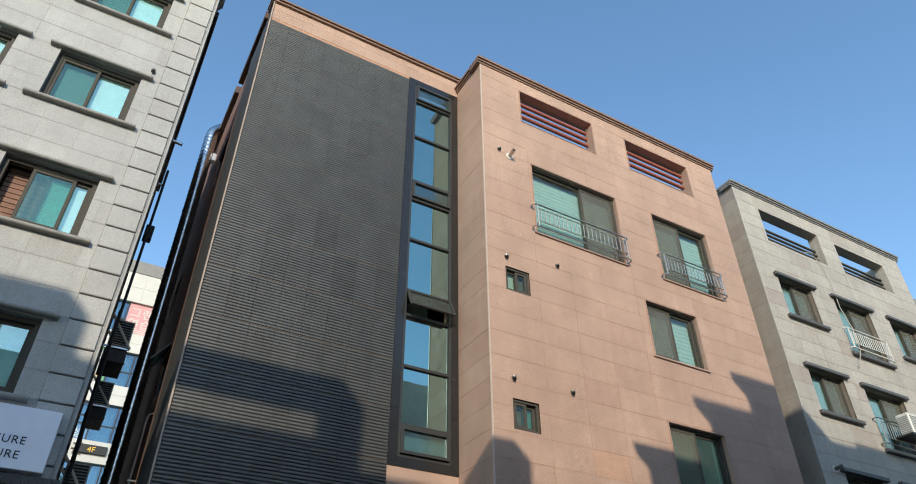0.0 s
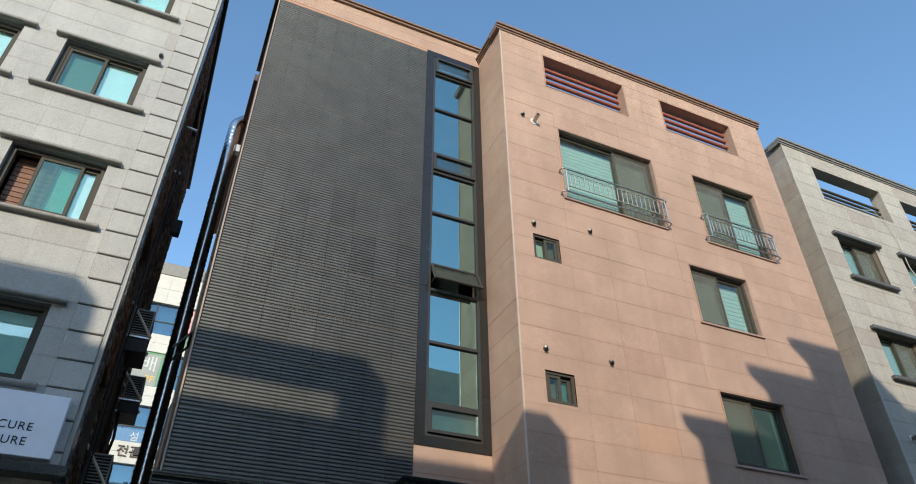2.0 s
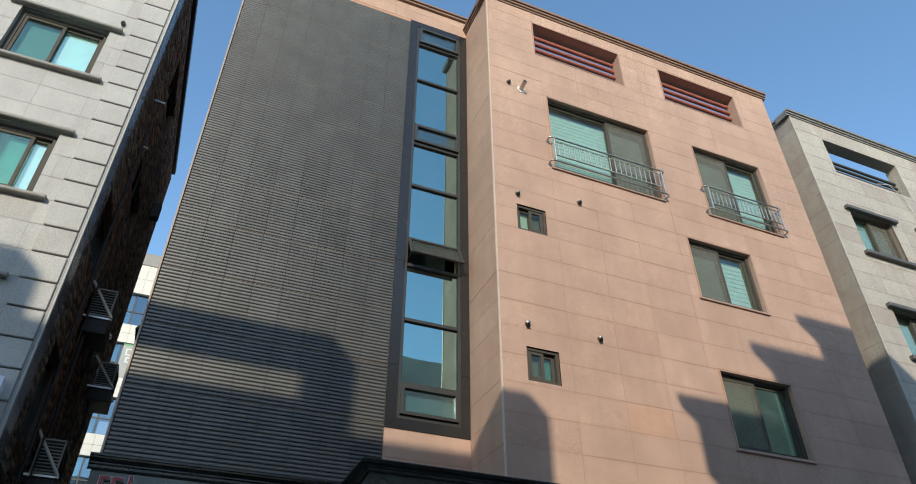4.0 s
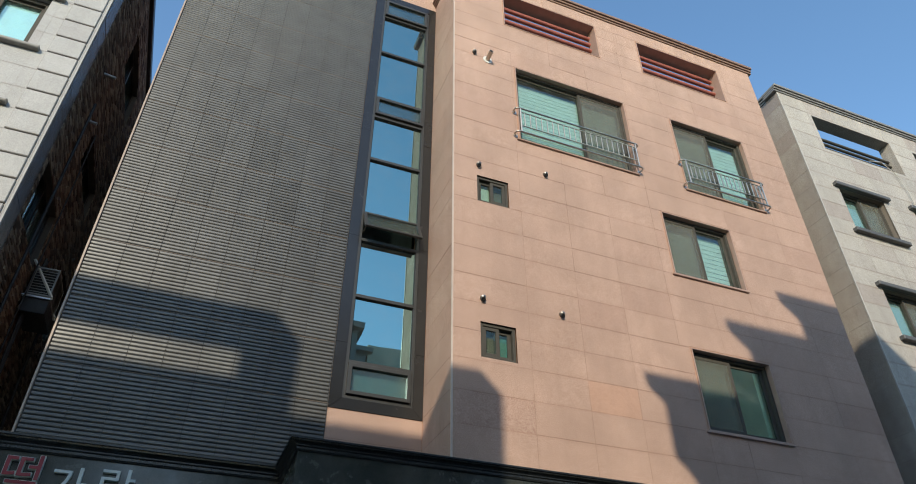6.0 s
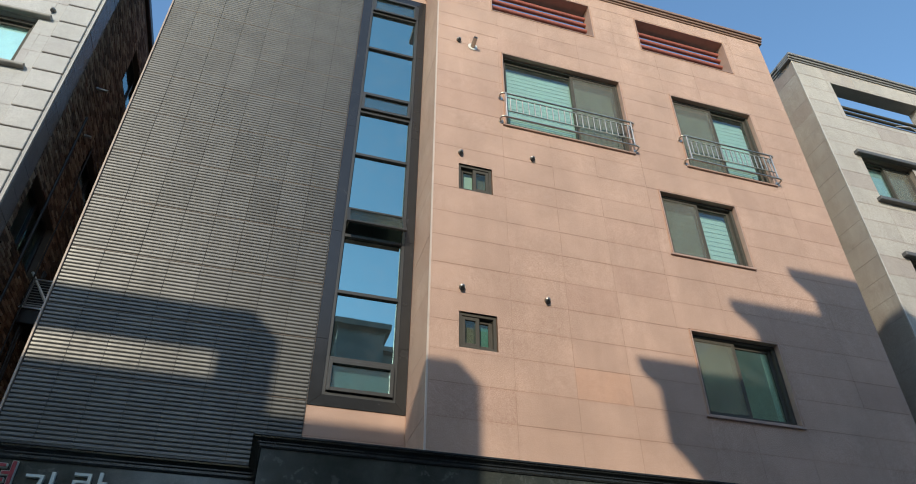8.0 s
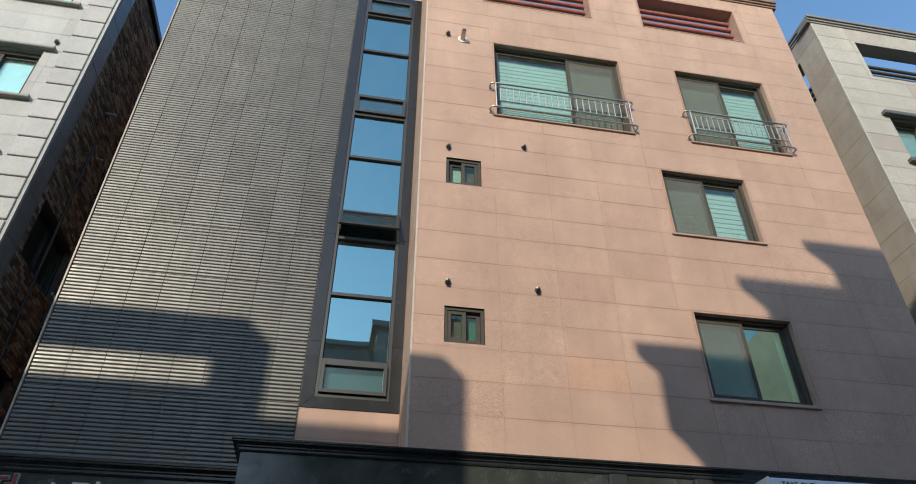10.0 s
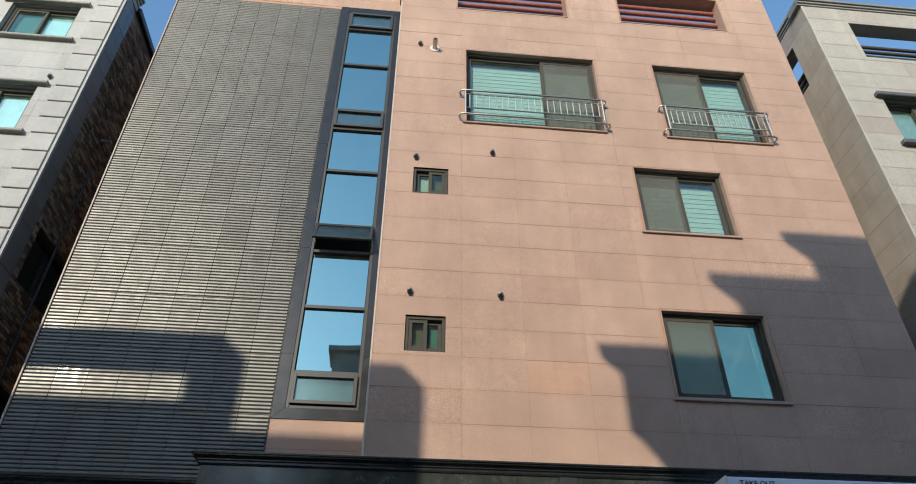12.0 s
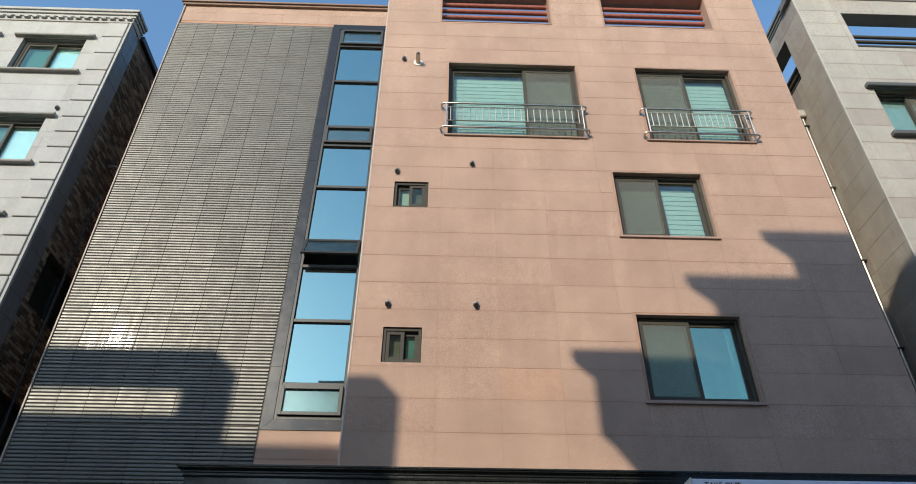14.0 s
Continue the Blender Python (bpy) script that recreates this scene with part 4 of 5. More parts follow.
clad("stone_slab", GREYSTONE, lfront, "y", [-5.6, -4.9, -4.2, -3.5, -2.85, -2.13, -1.52, -0.79, -0.61], LB_ROWS, BY, LBW)
for z0, z1 in zip(LB_ROWS, LB_ROWS[1:]):
    piece("quoin", GREYSTONE, lfront, -0.605, -0.133, BY - 0.035, BY + 0.025, z0 + 0.002, z1 - 0.022, 0.010)
part("corner_band", Build().box(-0.129, -0.110, BY - 0.004, BY + 0.03, 0, WB_TOP).box(-0.104, BX, BY - 0.012, BY + 0.03, 0, WB_TOP), GREYSTONE, wb)
part("quoin_bed", Build().box(-0.61, -0.129, BY + 0.002, BY + 0.005, 4.2, WB_TOP - 0.01), SIDESTONE, wb)
sidecol = part("flank_band", Build().box(BX - 0.25, BX - 0.012, BY + 0.301, 11.20, 0, WB_TOP).box(BX - 0.029, BX - 0.012, BY + 0.031, BY + 0.3005, 0, WB_TOP), JOINT_GREY, wb, "smooth dark grey granite band on the flank corner")
clad("stone_slab", SIDESTONE, sidecol, "x", [BY + 0.032, 11.20], [4.28 + 0.455 * i for i in range(25)], BX + 0.01, [], 0.015, 0.004, 1)
vent_cap(wb, -0.785, 12.35, BY)
for y0, y1, z0, z1 in FL_HOLES:
    fr = Build()
    fr.box(BX - 0.16, BX - 0.10, y0, y0 + 0.05, z0, z1).box(BX - 0.16, BX - 0.10, y1 - 0.05, y1, z0, z1)
    fr.box(BX - 0.16, BX - 0.10, y0 + 0.05, y1 - 0.05, z0, z0 + 0.05).box(BX - 0.16, BX - 0.10, y0 + 0.05, y1 - 0.05, z1 - 0.05, z1)
    fr.box(BX - 0.155, BX - 0.105, (y0 + y1) / 2 - 0.03, (y0 + y1) / 2 + 0.03, z0 + 0.05, z1 - 0.05)
    w = part("window", fr, FRAME_DARK, wb, "dark framed flank window")
    part("pane", Build().box(BX - 0.14, BX - 0.134, y0 + 0.05, y1 - 0.05, z0 + 0.05, z1 - 0.05), GLASS_TEAL, w)
# stub pipe on the flank
part("stub_pipe", Build().tube([(BX - 0.01, 12.0, 11.90), (BX + 0.22, 12.0, 11.87)], 0.035, 10), GALV, wb, "galvanised pipe stub", True)
part("stub_pipe", Build().tube([(BX - 0.01, 12.4, 11.0), (BX + 0.14, 12.4, 10.98)], 0.03, 10), GALV, wb, "galvanised pipe stub", True)

white_sign = thing("white_shop_sign", (-1.5, BY - 0.2, 4.4), "white sign panel with black capital letters", "sign")
part("panel", Build().bevel_box(-3.6, -0.235, BY - 0.2, BY - 0.02, 4.44, 5.27, 0.008), SIGNWHITE, white_sign)
lettering("lettering", "CURE", 0.15, (-0.955, BY - 0.203, 4.765), (90, 0, 0), INK, white_sign, "black capitals", 0.003, 1.12)
lettering("lettering", "URE", 0.15, (-0.86, BY - 0.203, 4.575), (90, 0, 0), INK, white_sign, "black capitals", 0.003, 1.12)
part("sign_ledge", Build().bevel_box(-3.6, 0.0, BY - 0.3, BY - 0.0, 4.22, 4.36, 0.01), BLACK, wb, "dark ledge above the shop")

# outdoor units on brackets along the flank
def outdoor_unit(x0, y, z):
    u = thing("air_conditioner", (x0, y, z), "grey louvred outdoor air conditioner on a wall bracket", "air conditioner", "outdoor units on the brick flank")
    x1, d = x0 + 0.36, 0.78
    part("casing", Build().bevel_box(x0 + 0.02, x1 - 0.02, y + 0.03, y + d - 0.01, z + 0.03, z + 0.50, 0.01), CABLE, u)
    part("lid", Build().bevel_box(x0, x1, y, y + d, z + 0.50, z + 0.53, 0.004), ACDARK, u)
    part("base", Build().bevel_box(x0, x1, y, y + d, z, z + 0.03, 0.004), ACDARK, u)
    for xx, yy in ((x0, y), (x1 - 0.025, y), (x1 - 0.025, y + d - 0.025)):
        part("corner_post", Build().box(xx, xx + 0.025, yy, yy + 0.025, z + 0.03, z + 0.50), ACDARK, u)
    front_slat = Build().prism("x", x0 + 0.025, x1 - 0.025, [(0, 0), (0.03, 0.022), (0.03, 0.028), (0, 0.006)]).mesh("slat", ACDARK)
    side_slat = Build().prism("y", y + 0.025, y + d - 0.025, [(0, 0), (-0.03, 0.022), (-0.03, 0.028), (0, 0.006)]).mesh("slat", ACDARK)
    for i in range(9):
        ob = part("slat", front_slat, ACDARK, u)
        ob.location = (0, y, z + 0.05 + i * 0.05)
        ob = part("slat", side_slat, ACDARK, u)
        ob.location = (x1, 0, z + 0.05 + i * 0.05)
    for yy in (y + 0.02, y + d - 0.05):
        part("bracket_arm", Build().box(BX - 0.01, x1 + 0.04, yy, yy + 0.03, z - 0.035, z - 0.002), GALV, u, "galvanised angle arm")
        part("bracket_stay", Build().tube([(BX - 0.005, yy + 0.015, z + 0.66), (x1 + 0.03, yy - 0.02, z - 0.01)], 0.026, 6), PVC, u, "pale grey stay")
    part("drip_tray", Build().bevel_box(x0 - 0.02, x1 + 0.01, y + 0.05, y + d, z - 0.3, z - 0.04, 0.01), CABLE, u, "dark tray under the unit")
    return u


for x, y, z in ((0.0, 12.87, 7.50), (0.05, 16.0, 7.55), (0.01, 12.9, 4.82)):
    outdoor_unit(x, y, z)
solo("junction_box", Build().bevel_box(-0.01, 0.2, 16.2, 16.4, 12.1, 12.55, 0.02), CABLE, "dark metal box on the brick flank", "box")
pipes = thing("refrigerant_pipes", (-0.2, 13.2, 4), "insulated pipes and cables running down the brick flank", "pipe")
for k, (x, y) in enumerate(((0.04, 13.05), (0.05, 13.12), (0.06, 14.4), (0.04, 12.75), (0.05, 11.9))):
    part("pipe", Build().tube([(x, y, 2.5), (x + 0.03, y + 0.02, 5.0), (x, y - 0.03, 7.0), (x, y, 8.3 if k < 3 else 11.0)], 0.025 if k != 3 else 0.014, 8), CABLE, pipes, "", True)
loop = Build().tube([(0.05, 16.2, 7.4), (0.12, 16.1, 6.7), (0.08, 16.0, 6.2), (0.02, 15.9, 6.0), (0.0, 15.9, 6.1)], 0.03, 8)
part("hose", loop, CABLE, pipes, "sagging black drain hose", True)

# ---- spiral duct between the buildings ----
dx, dy = 0.84, 15.3
duct = thing("spiral_duct", (dx, dy, 0), "galvanised spiral exhaust duct rising beside the building", "duct")
part("riser", Build().tube([(dx, dy, 0.0), (dx, dy, 15.42), (dx + 0.012, dy + 0.01, 15.50), (dx + 0.05, dy + 0.03, 15.60), (dx + 0.20, dy + 0.11, 15.85), (dx + 0.24, dy + 0.13, 15.90), (dx + 0.34, dy + 0.18, 16.0), (dx + 0.62, dy + 0.3, 16.16)], 0.16, 20), DUCT, duct, "", True)
ring = Build().tube([(0, 0, -0.004), (0, 0, 0.0), (0, 0, 0.014), (0, 0, 0.028), (0, 0, 0.032)], [0.16, 0.166, 0.170, 0.166, 0.16], 20).mesh("seam", DUCT, True)
for i in range(107):
    ob = part("seam", ring, DUCT, duct)
    ob.location = (dx, dy, 0.4 + i * 0.14)
for z in (5.8, 9.4, 12.6):
    part("clamp", Build().tube([(dx, dy, z), (dx, dy, z + 0.05)], 0.174, 20), DUCT, duct, "", True)
part("junction_case", Build().bevel_box(dx + 0.15, LX0 + 0.02, dy - 0.12, dy + 0.06, 14.45, 14.72, 0.015), GALV, duct, "small grey metal case on the wall")

vent = thing("vent_pipe", (LX0 - 0.09, 13.0, 0), "thin pale plastic pipe rising along the dark side wall", "pipe")
part("pipe", Build().tube([(LX0 - 0.075, 13.0, 0), (LX0 - 0.075, 13.0, 6.3), (LX0 - 0.05, 13.0, 6.4), (LX0 + 0.03, 13.0, 6.43)], 0.02, 10), ACDARK, vent, "", True)
for z in (3.0, 5.2):
    part("clip", Build().box(LX0 - 0.11, LX0 + 0.03, 12.98, 13.02, z, z + 0.025), STEEL, vent)

# windows on the side wall of the pink building, one pushed open
for k, (y0, y1, z0, z1) in enumerate(LEFT_HOLES):
    fr = Build()
    xa, xb = LX0 + 0.06, LX0 + 0.12
    fr.box(xa, xb, y0, y0 + 0.05, z0, z1).box(xa, xb, y1 - 0.05, y1, z0, z1).box(xa, xb, y0 + 0.05, y1 - 0.05, z0, z0 + 0.05).box(xa, xb, y0 + 0.05, y1 - 0.05, z1 - 0.05, z1)
    w = part("window", fr, FRAME_DARK, pink, "dark framed side window")
    part("pane", Build().box(xa + 0.02, xa + 0.026, y0 + 0.05, y1 - 0.05, z0 + 0.05, z1 - 0.05), GLASS_MIRROR, w)
leaf = Build()
leaf.box(0, 0.03, 0, 0.05, -0.5, 0).box(0, 0.03, 0.65, 0.7, -0.5, 0).box(0, 0.03, 0.05, 0.65, -0.5, -0.45).box(0, 0.03, 0.05, 0.65, -0.05, 0)
hinge = Matrix.Translation((LX0 - 0.02, 13.05, 7.9)) @ Matrix.Rotation(radians(35), 4, "Y")
me = leaf.mesh("open_leaf", FRAME_DARK)
me.transform(hinge)
ol = part("open_leaf", me, FRAME_DARK, pink, "dark window leaf pushed open")
me = Build().box(0.012, 0.018, 0.05, 0.65, -0.45, -0.05).mesh("pane", GLASS_TEAL)
me.transform(hinge)
part("pane", me, GLASS_MIRROR, ol)

# ---- grey granite building ----
GX, GY, GX1 = 15.2, 9.60, 23.4
gb = thing("grey_granite_building", (19, 14, 0), "grey granite building with dark window heads and roof grilles", "building")
GV = [(16.15, 18.9, 13.66, 14.88), (19.72, 22.3, 13.66, 14.82)]
GW = [(16.0, 17.42, 11.05, 12.32), (18.45, 20.12, 10.52, 12.33), (21.15, 22.6, 11.05, 12.36), (15.98, 17.4, 8.28, 9.48), (18.25, 20.0, 7.7, 9.42), (21.1, 22.55, 8.28, 9.45), (16.05, 17.5, 5.45, 6.75), (18.3, 20.0, 5.45, 6.75), (21.1, 22.55, 5.45, 6.75)]
GS = [(10.34, 12.6, 13.5, 14.82)]
gfront = part("wall", holed("y", GX + 0.01, GX1, 0, 15.38, GY + 0.007, GY + 0.33, GV + GW), JOINT_BROWN, gb, "grey granite slabs with fine joints")
gside = part("side_wall", holed("x", GY + 0.331, 20, 0, 15.38, GX + 0.007, GX + 0.33, GS), JOINT_BROWN, gb, "grey granite slabs on the side")
part("side_wall", Build().box(GX1 - 0.3, GX1 - 0.001, GY + 0.332, 20, 0, 15.38), BEIGE, gb)
part("wall", Build().box(GX, GX1, 20.0, 20.3, 0, 13.2), CONCRETE, gb)
part("roof", Build().box(GX + 0.34, GX1 - 0.3, GY + 0.34, 20, 12.9, 13.1), ROOFING, gb)
coping("coping", gb, COPING_GREY, "x", GX - 0.1, GX1 + 0.1, GY, GY + 0.38, 15.38)
coping("coping", gb, COPING_GREY, "y", GY + 0.382, 20, GX, GX + 0.38, 15.38)
# steel rain pipe on the flank, with its clips and rain head
part("downpipe", Build().tube([(GX - 0.065, 10.73, 0), (GX - 0.065, 10.73, 12.62)], 0.033, 12), STEEL, gb, "bright steel rain pipe on the side wall", True)
part("rain_head", Build().bevel_box(GX - 0.15, GX - 0.002, 10.64, 10.82, 12.62, 12.84, 0.02), BEIGE, gb, "small stone-coloured rain head")
for z in (12.35, 10.60, 8.83, 7.02, 5.2):
    part("pipe_clip", Build().box(GX - 0.10, GX - 0.002, 10.685, 10.775, z, z + 0.035), FRAME_DARK, gb, "dark pipe clip")
for v in GV:
    tube_grille(gb, v, GY + 0.24, (13.83, 14.0, 14.17, 14.34), FRAME, 0.042, "dark grey painted steel tube")
    part("opening_lining", frame_bars(Build(), v[0] + 0.003, v[1] - 0.003, GY + 0.002, GY + 0.335, v[2] + 0.003, v[3] - 0.003, 0.012), BEIGE, gb)
for i in range(4):
    z = 13.62 + i * 0.17
    part("grille_tube", Build().tube([(GX + 0.2, 10.33, z), (GX + 0.2, 12.6, z)], 0.05, 12), FRAME, gb, "dark grey painted steel tube", True)
for h in GW:
    slider(gb, "window", h[0] + 0.004, h[1] - 0.004, h[2] + 0.004, h[3] - 0.004, GY + 0.12, GLASS_TEAL, "right", 0, "two-sash window in a bronze frame", None, 0.045, None, None, 0.5, True, [(0.02, 0.49, CURTAIN_DIM), (0.5, 0.98, CURTAIN_DIM)])
    for z, e in ((h[3] + 0.05, 0.16), (h[2] - 0.05, 0.13)):
        part("window_moulding", Build().bevel_box(h[0] - e, h[1] + e, GY - 0.11, GY + 0.02, z - 0.048, z + 0.055, 0.012), SILLSTONE, gb, "dark stone window moulding")
balcony_rail(gb, 18.3, 20.2, 10.62, 11.25, GY, 17, PVC, "white painted steel guard rail")
balcony_rail(gb, 18.1, 20.1, 7.82, 8.5, GY, 17)
G_ROWS = [4.4 + 0.458 * i for i in range(24)] + [15.38]
clad("stone_slab", BEIGE, gfront, "y", [GX, 16.05, 16.95, 17.85, 18.75, 19.65, 20.55, 21.45, 22.35, GX1], G_ROWS, GY, GV + GW)
clad("stone_slab", BEIGE, gside, "x", [GY + 0.034, 10.6, 11.6, 12.6, 13.6, 14.6], G_ROWS, GX, GS)
part("corner_bead", Build().bevel_box(GX - 0.006, GX + 0.02, GY - 0.006, GY + 0.02, 4.4, 15.37, 0.003), CONCRETE, gb, "pale corner bead")
flue = part("flue_pipe", Build().tube([(15.70, GY, 6.79), (15.70, GY - 0.12, 6.80), (15.70, GY - 0.2, 6.815)], 0.045, 14), VENTSTEEL, gb, "dull steel boiler flue stub", True)
part("flange", Build().tube([(15.70, GY, 6.79), (15.70, GY - 0.012, 6.79)], 0.085, 18), ACWHITE, flue, "pale round wall flange", True)
part("mouth", Build().tube([(15.70, GY - 0.19, 6.813), (15.70, GY - 0.206, 6.816)], 0.036, 12), GASKET, flue, "", True)

hose = thing("drain_hose", (19.0, GY, 10), "pale plastic drain hose hanging down the grey wall", "hose")
part("hose", Build().tube([(17.6, GY - 0.03, 13.72), (18.05, GY - 0.05, 13.82), (18.4, GY - 0.05, 13.5), (18.55, GY - 0.05, 12.9), (18.5, GY - 0.06, 12.0), (18.42, GY - 0.22, 11.2), (18.4, GY - 0.22, 10.5), (18.32, GY - 0.06, 10.0), (18.2, GY - 0.06, 10.02)], 0.012, 8), CONCRETE, hose, "", True)

ac = thing("air_conditioner", (19.4, GY, 8.0), "ivory outdoor air conditioner on the window guard rail", "air conditioner")
part("casing", Build().bevel_box(18.75, 19.55, GY - 0.58, GY - 0.24, 8.05, 8.62, 0.02), ACWHITE, ac)
for i in range(9):
    part("slat", Build().box(18.80, 19.20, GY - 0.592, GY - 0.578, 8.12 + i * 0.05, 8.138 + i * 0.05), ACDARK, ac)
for i in range(9):
    part("slat", Build().box(18.738, 18.751, GY - 0.54, GY - 0.28, 8.12 + i * 0.05, 8.138 + i * 0.05), ACDARK, ac)
part("tray", Build().box(18.6, 19.75, GY - 0.6, GY - 0.14, 8.0, 8.045), FRAME_DARK, ac)

# neighbour further along the street
nb = thing("neighbour_building", (27, 14, 0), "pale grey rendered building further along the street", "building")
part("wall", Build().box(23.7, 32, 10.2, 20, 0, 14.3), CONCRETE, nb)
part("coping", Build().bevel_box(23.6, 32.1, 10.1, 20, 14.3, 14.5, 0.02), COPING_GREY, nb)

# ---- office building seen through the gap ----
FY = 34.0
fb = thing("office_building", (4, FY, 0), "white clad office building with blue window bands and signs", "building")
K = FY / 28.0
def fz(z):
    return 1.5 + (z - 1.5) * K
BANDS = [(18.12 - 2.72 * i, 19.87 - 2.72 * i) for i in range(6)]
FH = [(-9.0, 15.0, a, b) for a, b in BANDS]
fw = part("wall", holed("y", -10, 16, 0, fz(18.0), FY + 0.02, FY + 0.5, FH), WHITEWALL, fb)
part("parapet", Build().bevel_box(-10, 16, FY - 0.05, FY + 0.5, fz(18.0), fz(18.6), 0.02), COPING_GREY, fb, "grey parapet panels")
part("core", Build().box(-9.8, 15.8, FY + 2.2, FY + 9, 0, fz(18.0)), ROOM, fb)
part("roof", Build().box(-9.9, 15.9, FY + 0.5, FY + 9, fz(18.0) - 0.2, fz(18.0)), ROOFING, fb)
for a, b in BANDS:
    w = part("window", Build().box(-9, 15, FY + 0.14, FY + 0.2, a + (b - a) * 0.42, a + (b - a) * 0.42 + 0.06), FRAME_DARK, fb, "blue window band")
    for i in range(24):
        x = -8.6 + i
        part("mullion", Build().box(x - 0.03, x + 0.03, FY + 0.13, FY + 0.21, a, b), FRAME_DARK, w)
        part("pane", Build().box(x + 0.03, x + 0.97, FY + 0.17, FY + 0.176, a, b), GLASS_FAR, w)
    for i in range(0, 24, 1):
        if i % 3 != 1:
            part("curtain", Build().box(-8.6 + i + 0.05, -8.6 + i + 0.9, FY + 0.4, FY + 0.42, a, b), CURTAIN, w)
a, b = BANDS[0]
ps = thing("window_sign", (0.8, FY, a), "pink window film sign with white lettering", "sign")
part("film", Build().box(0.47, 2.3, FY + 0.12, FY + 0.125, a, b), PINKFILM, ps)
lettering("lettering", "그랜드", 0.62, (0.54, FY + 0.118, b - 0.72), (90, 0, 0), WHITELETTER, ps, "white lettering", 0.003)
lettering("lettering", "연습실", 0.62, (0.54, FY + 0.118, b - 1.34), (90, 0, 0), WHITELETTER, ps, "white lettering", 0.003)
for i in range(3):
    part("bar", Build().box(0.58, 2.1, FY + 0.11, FY + 0.118, a + 0.06 + i * 0.1, a + 0.10 + i * 0.1), WHITELETTER, ps)
a, b = BANDS[1]
ts = thing("shop_board", (-0.6, FY, a), "dark green-edged board with white lettering", "sign")
part("board", Build().bevel_box(-1.5, 0.25, FY + 0.05, FY + 0.12, a + 0.03, b - 0.10, 0.01), ACDARK, ts)
part("edge", Build().box(0.252, 0.35, FY + 0.05, FY + 0.12, a + 0.03, b - 0.10).box(-1.5, 0.35, FY + 0.05, FY + 0.12, b - 0.098, b), plain("green_sign_edge", (0.10, 0.28, 0.13), 0.5), ts, "green edge")
lettering("lettering", "담배", 0.85, (-1.42, FY + 0.045, b - 0.92), (90, 0, 0), WHITELETTER, ts, "white lettering", 0.003)
lettering("lettering", "7F", 0.46, (-0.30, FY + 0.045, a + 0.20), (90, 0, 0), YELLOW, ts, "yellow lettering", 0.003)
b3 = BANDS[2][0]
fs = thing("floor_sign", (0.1, FY, b3 - 0.8), "black strip sign with yellow lettering", "sign")
part("board", Build().bevel_box(0.15, 1.4, FY - 0.12, FY + 0.0, b3 - 0.60, b3 - 0.22, 0.01), CABLE, fs)
lettering("lettering", "4F", 0.34, (0.6, FY - 0.123, b3 - 0.54), (90, 0, 0), YELLOW, fs, "yellow lettering", 0.003)
ls = thing("metal_letter_sign", (-1, FY, b3 - 0.9), "raised metal letters on white cladding", "sign")
lettering("lettering", "전관", 0.56, (-0.57, FY - 0.03, b3 - 0.64), (90, 0, 0), RAILBROWN, ls, "dark bronze lettering", 0.05)

film = thing("window_film_sign", (-0.3, FY, b3), "blue window film with one pale letter", "sign")
part("film", Build().box(-1.5, 0.36, FY + 0.12, FY + 0.125, b3 + 0.05, b3 + 0.62), plain("blue_window_film", (0.10, 0.21, 0.36), 0.35), film)
lettering("lettering", "설", 0.46, (-0.21, FY + 0.117, b3 + 0.13), (90, 0, 0), WHITELETTER, film, "pale lettering", 0.003)

# ---- buildings across the street ----
def block(name, label, *boxes, mat=None):
    t = thing(name, (boxes[0][0], -5, 0), label, "building", "buildings across the street")
    for bx in boxes:
        part("wall", Build().box(*bx), mat or DARKWALL, t)
    return t


def coved_roof(parent, x0, x1, y0, y1, z0, z1, out):
    """Roof edge that swells outwards to its top."""
    b = Build()
    rings = []
    for k in range(6):
        u = k / 5
        o = out * u ** 2.2
        z = z0 + (z1 - 0.22 - z0) * u
        rings.append(b.ring([(x0 - o, y0, z), (x1 + o, y0, z), (x1 + o, y1 + o, z), (x0 - o, y1 + o, z)]))
    o = out + 0.02
    rings.append(b.ring([(x0 - o, y0, z1), (x1 + o, y0, z1), (x1 + o, y1 + o, z1), (x0 - o, y1 + o, z1)]))
    for p, q in zip(rings, rings[1:]):
        b.quad_loop(p, q)
    b.f.append(tuple(rings[-1]))
    return part("roof_edge", b, SLATEWALL, parent)


OY = -2.97
opp = block("facing_building", "dark grey rendered building with a stair tower on its roof", (3.53, 9.2, -12, OY - 0.01, 0, 11.28), (3.10, 9.2, OY - 0.25, OY - 0.012, 11.28, 12.23), (6.28, 8.10, -5.4, -3.47, 11.28, 14.66), mat=SLATEWALL)
part("corbel", Build().prism("y", OY - 0.25, OY - 0.012, [(3.10, 11.36), (3.531, 10.75), (3.531, 11.36)]), SLATEWALL, opp)
coved_roof(opp, 3.10, 9.2, OY - 0.25, OY, 12.25, 12.47, 0.17)
coved_roof(opp, 6.28, 8.10, -5.4, -3.45, 14.61, 14.95, 0.22)
back = block("rear_facing_building", "dark grey rendered building with a swept roof edge", (3.80, 9.0, -16, -5.47, 0, 14.8), mat=SLATEWALL)
coved_roof(back, 3.80, 9.0, -7, -5.45, 14.72, 15.06, 0.22)
for x in (7.5, 8.5):
    part("pier", Build().box(x - 0.06, x + 0.06, OY - 0.001, OY + 0.06, 7, 11.9), SLATEWALL, opp)
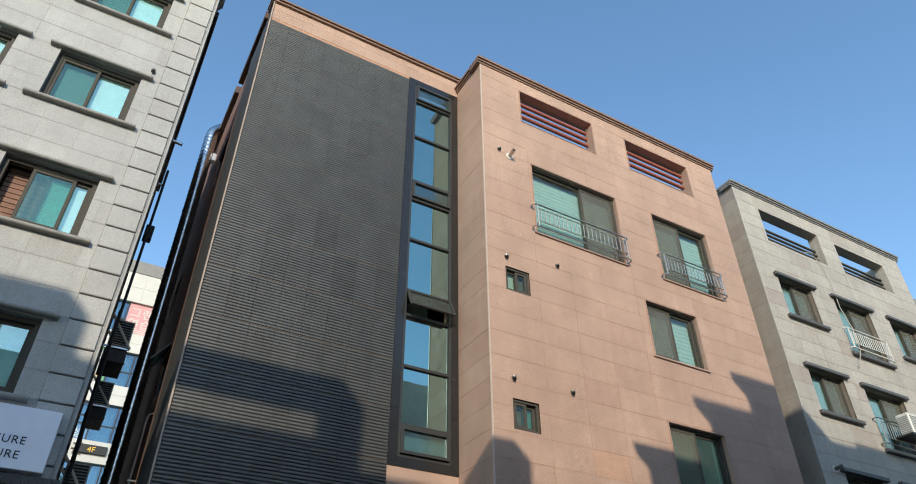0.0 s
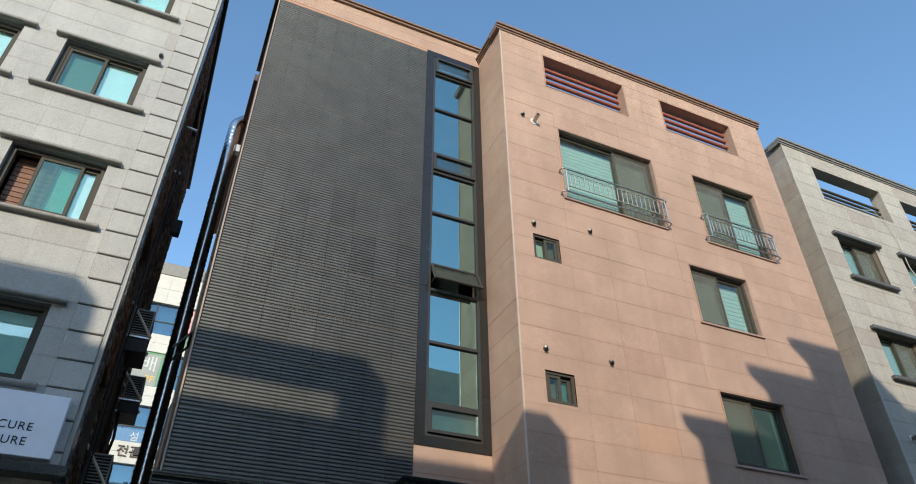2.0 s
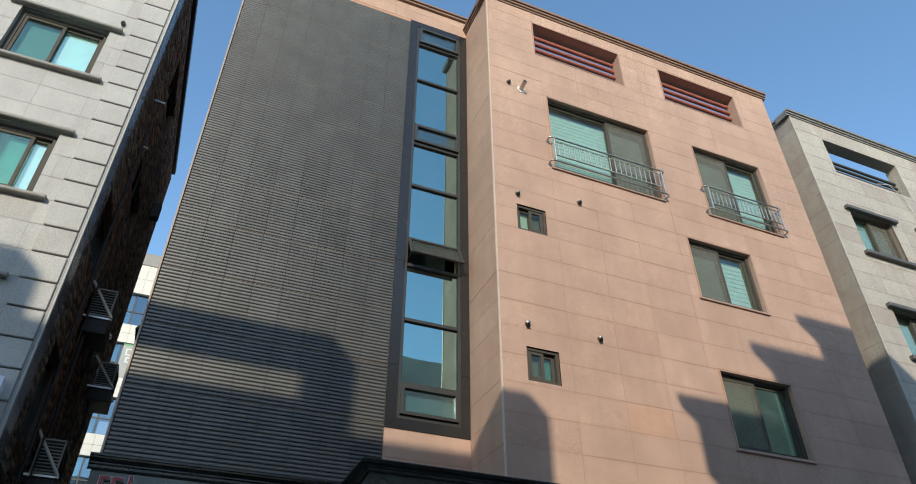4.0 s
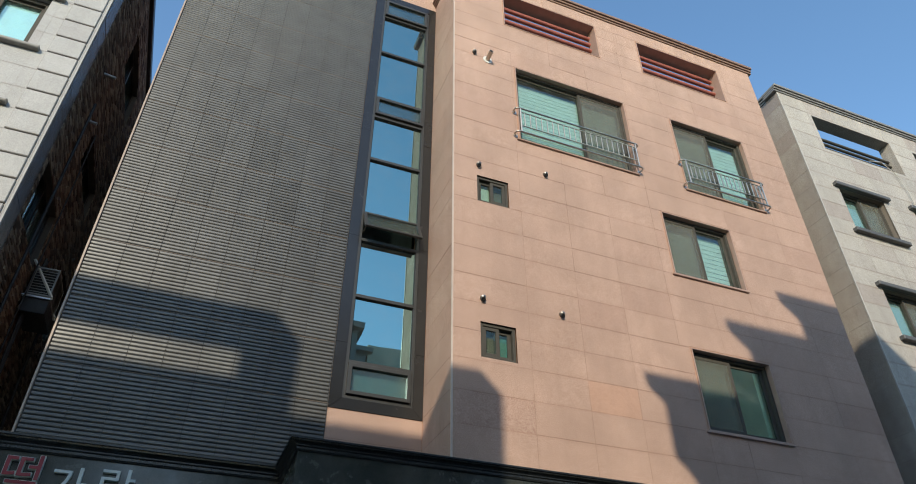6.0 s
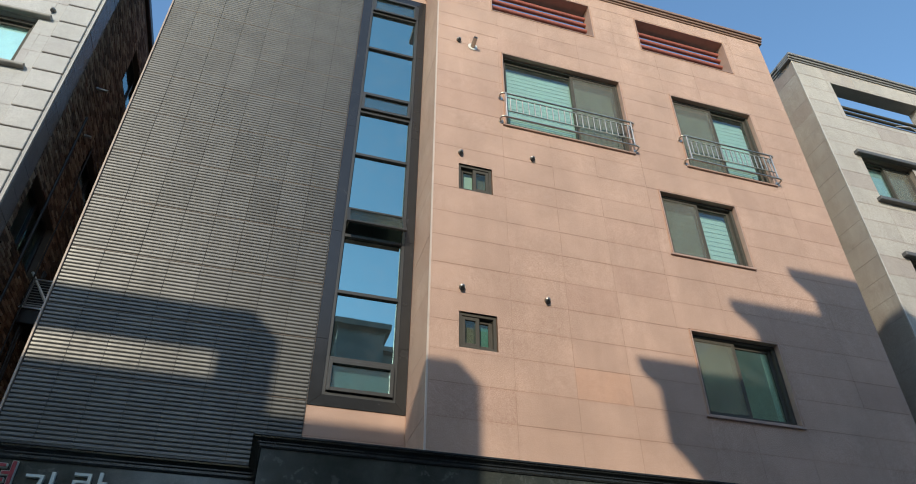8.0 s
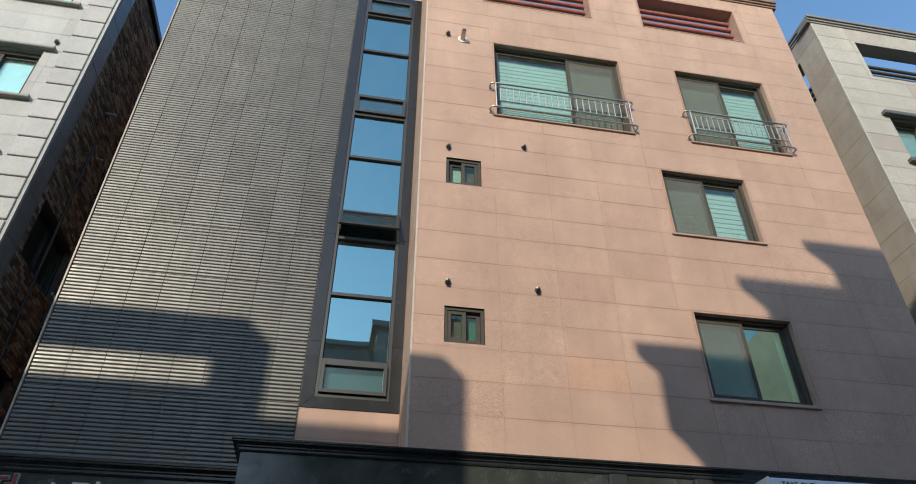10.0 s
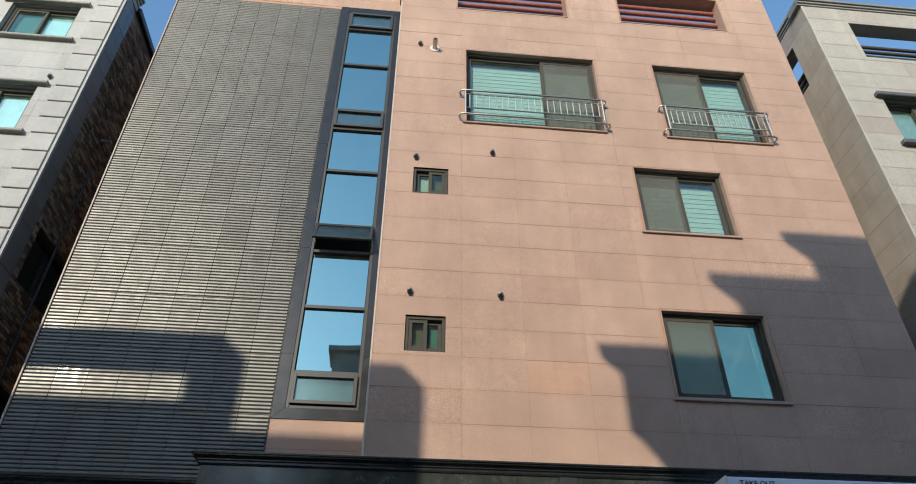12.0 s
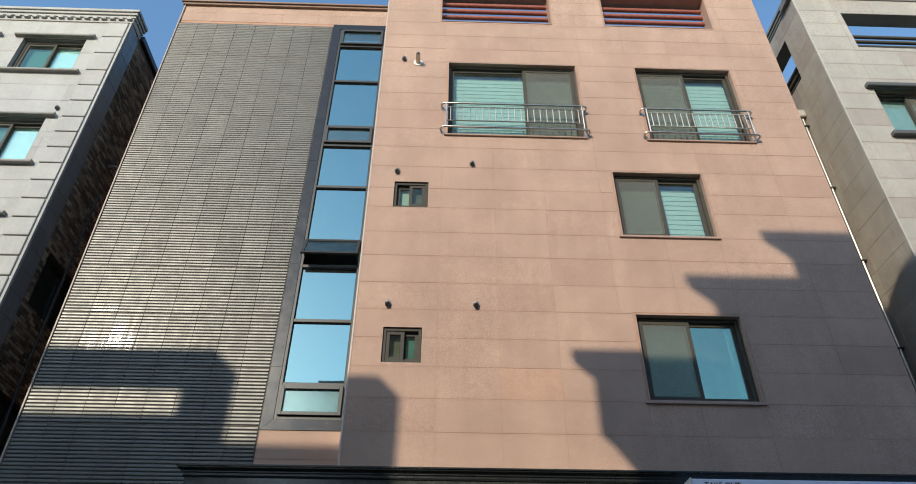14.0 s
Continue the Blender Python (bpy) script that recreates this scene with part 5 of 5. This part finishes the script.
block("low_facing_building", "low rendered building across the street", (-2.88, -0.13, -12, OY - 0.01, 0, 10.28), (-2.88, 0.07, OY - 0.62, OY, 10.28, 10.59), (-3.28, 0.07, OY - 0.62, OY, 10.591, 12.09))
block("canopy_building", "rendered building with a roofed terrace on top", (-6.55, -2.90, -12, OY - 0.01, 0, 10.54), (-6.55, -3.67, OY - 0.16, OY - 0.01, 10.54, 12.52), (-3.67, -3.29, OY - 0.85, OY - 0.012, 10.54, 13.63), (-6.55, -3.67, OY - 0.16, OY - 0.01, 12.98, 13.63))
block("corner_building", "tall rendered building across the street", (-15, -7.86, -12, OY, 0, 11.13), (-15, -7.86, OY - 0.8, OY, 11.13, 14.22), (-7.86, -6.57, OY - 0.5, OY, 0, 13.15))
block("long_facing_building", "long rendered building across the street", (9.05, 14.4, -16, -5.45, 0, 15.3))
block("lower_facing_building", "lower rendered building across the street", (14.5, 20.6, -12, OY, 0, 9.7))
block("end_facing_building", "rendered building at the far end of the street", (22.0, 36, -6, OY, 0, 15.6))

# ---- bricks of the flank wall ----
wall_bricks = Build()
for r in range(154):
    z = 4.35 + r * 0.07
    for c in range(-1, 36):
        y = 11.21 + c * 0.2 + (0.1 if r % 2 else 0.0)
        for y0, y1, z0, z1 in cut((max(y, 11.206), min(y + 0.188, 18.39), z, z + 0.06), FL_HOLES):
            if y1 - y0 < 0.03:
                continue
            out = BX + random.choice((0.011, 0.015, 0.02))
            if 0 <= c < 7 and 6.0 < z < 9.0:
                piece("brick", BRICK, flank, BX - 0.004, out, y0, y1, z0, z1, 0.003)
            else:
                wall_bricks.box(BX - 0.004, out, y0, y1, z0, z1)
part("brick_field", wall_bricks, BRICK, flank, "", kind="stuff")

# ---- cladding panels of the office building ----
LEVELS = [(BANDS[k + 1][1], BANDS[k][0]) for k in range(len(BANDS) - 1)] + [(BANDS[0][1], fz(18.0))]
for low, high in LEVELS:
    for z0, z1 in ((low, (low + high) / 2), ((low + high) / 2, high)):
        for k in range(7):
            x = -2.6 + k * 1.15
            piece("panel", WHITEWALL, fw, x, x + 1.142, FY - 0.012, FY + 0.018, z0 + 0.004, z1 - 0.004, 0.004)
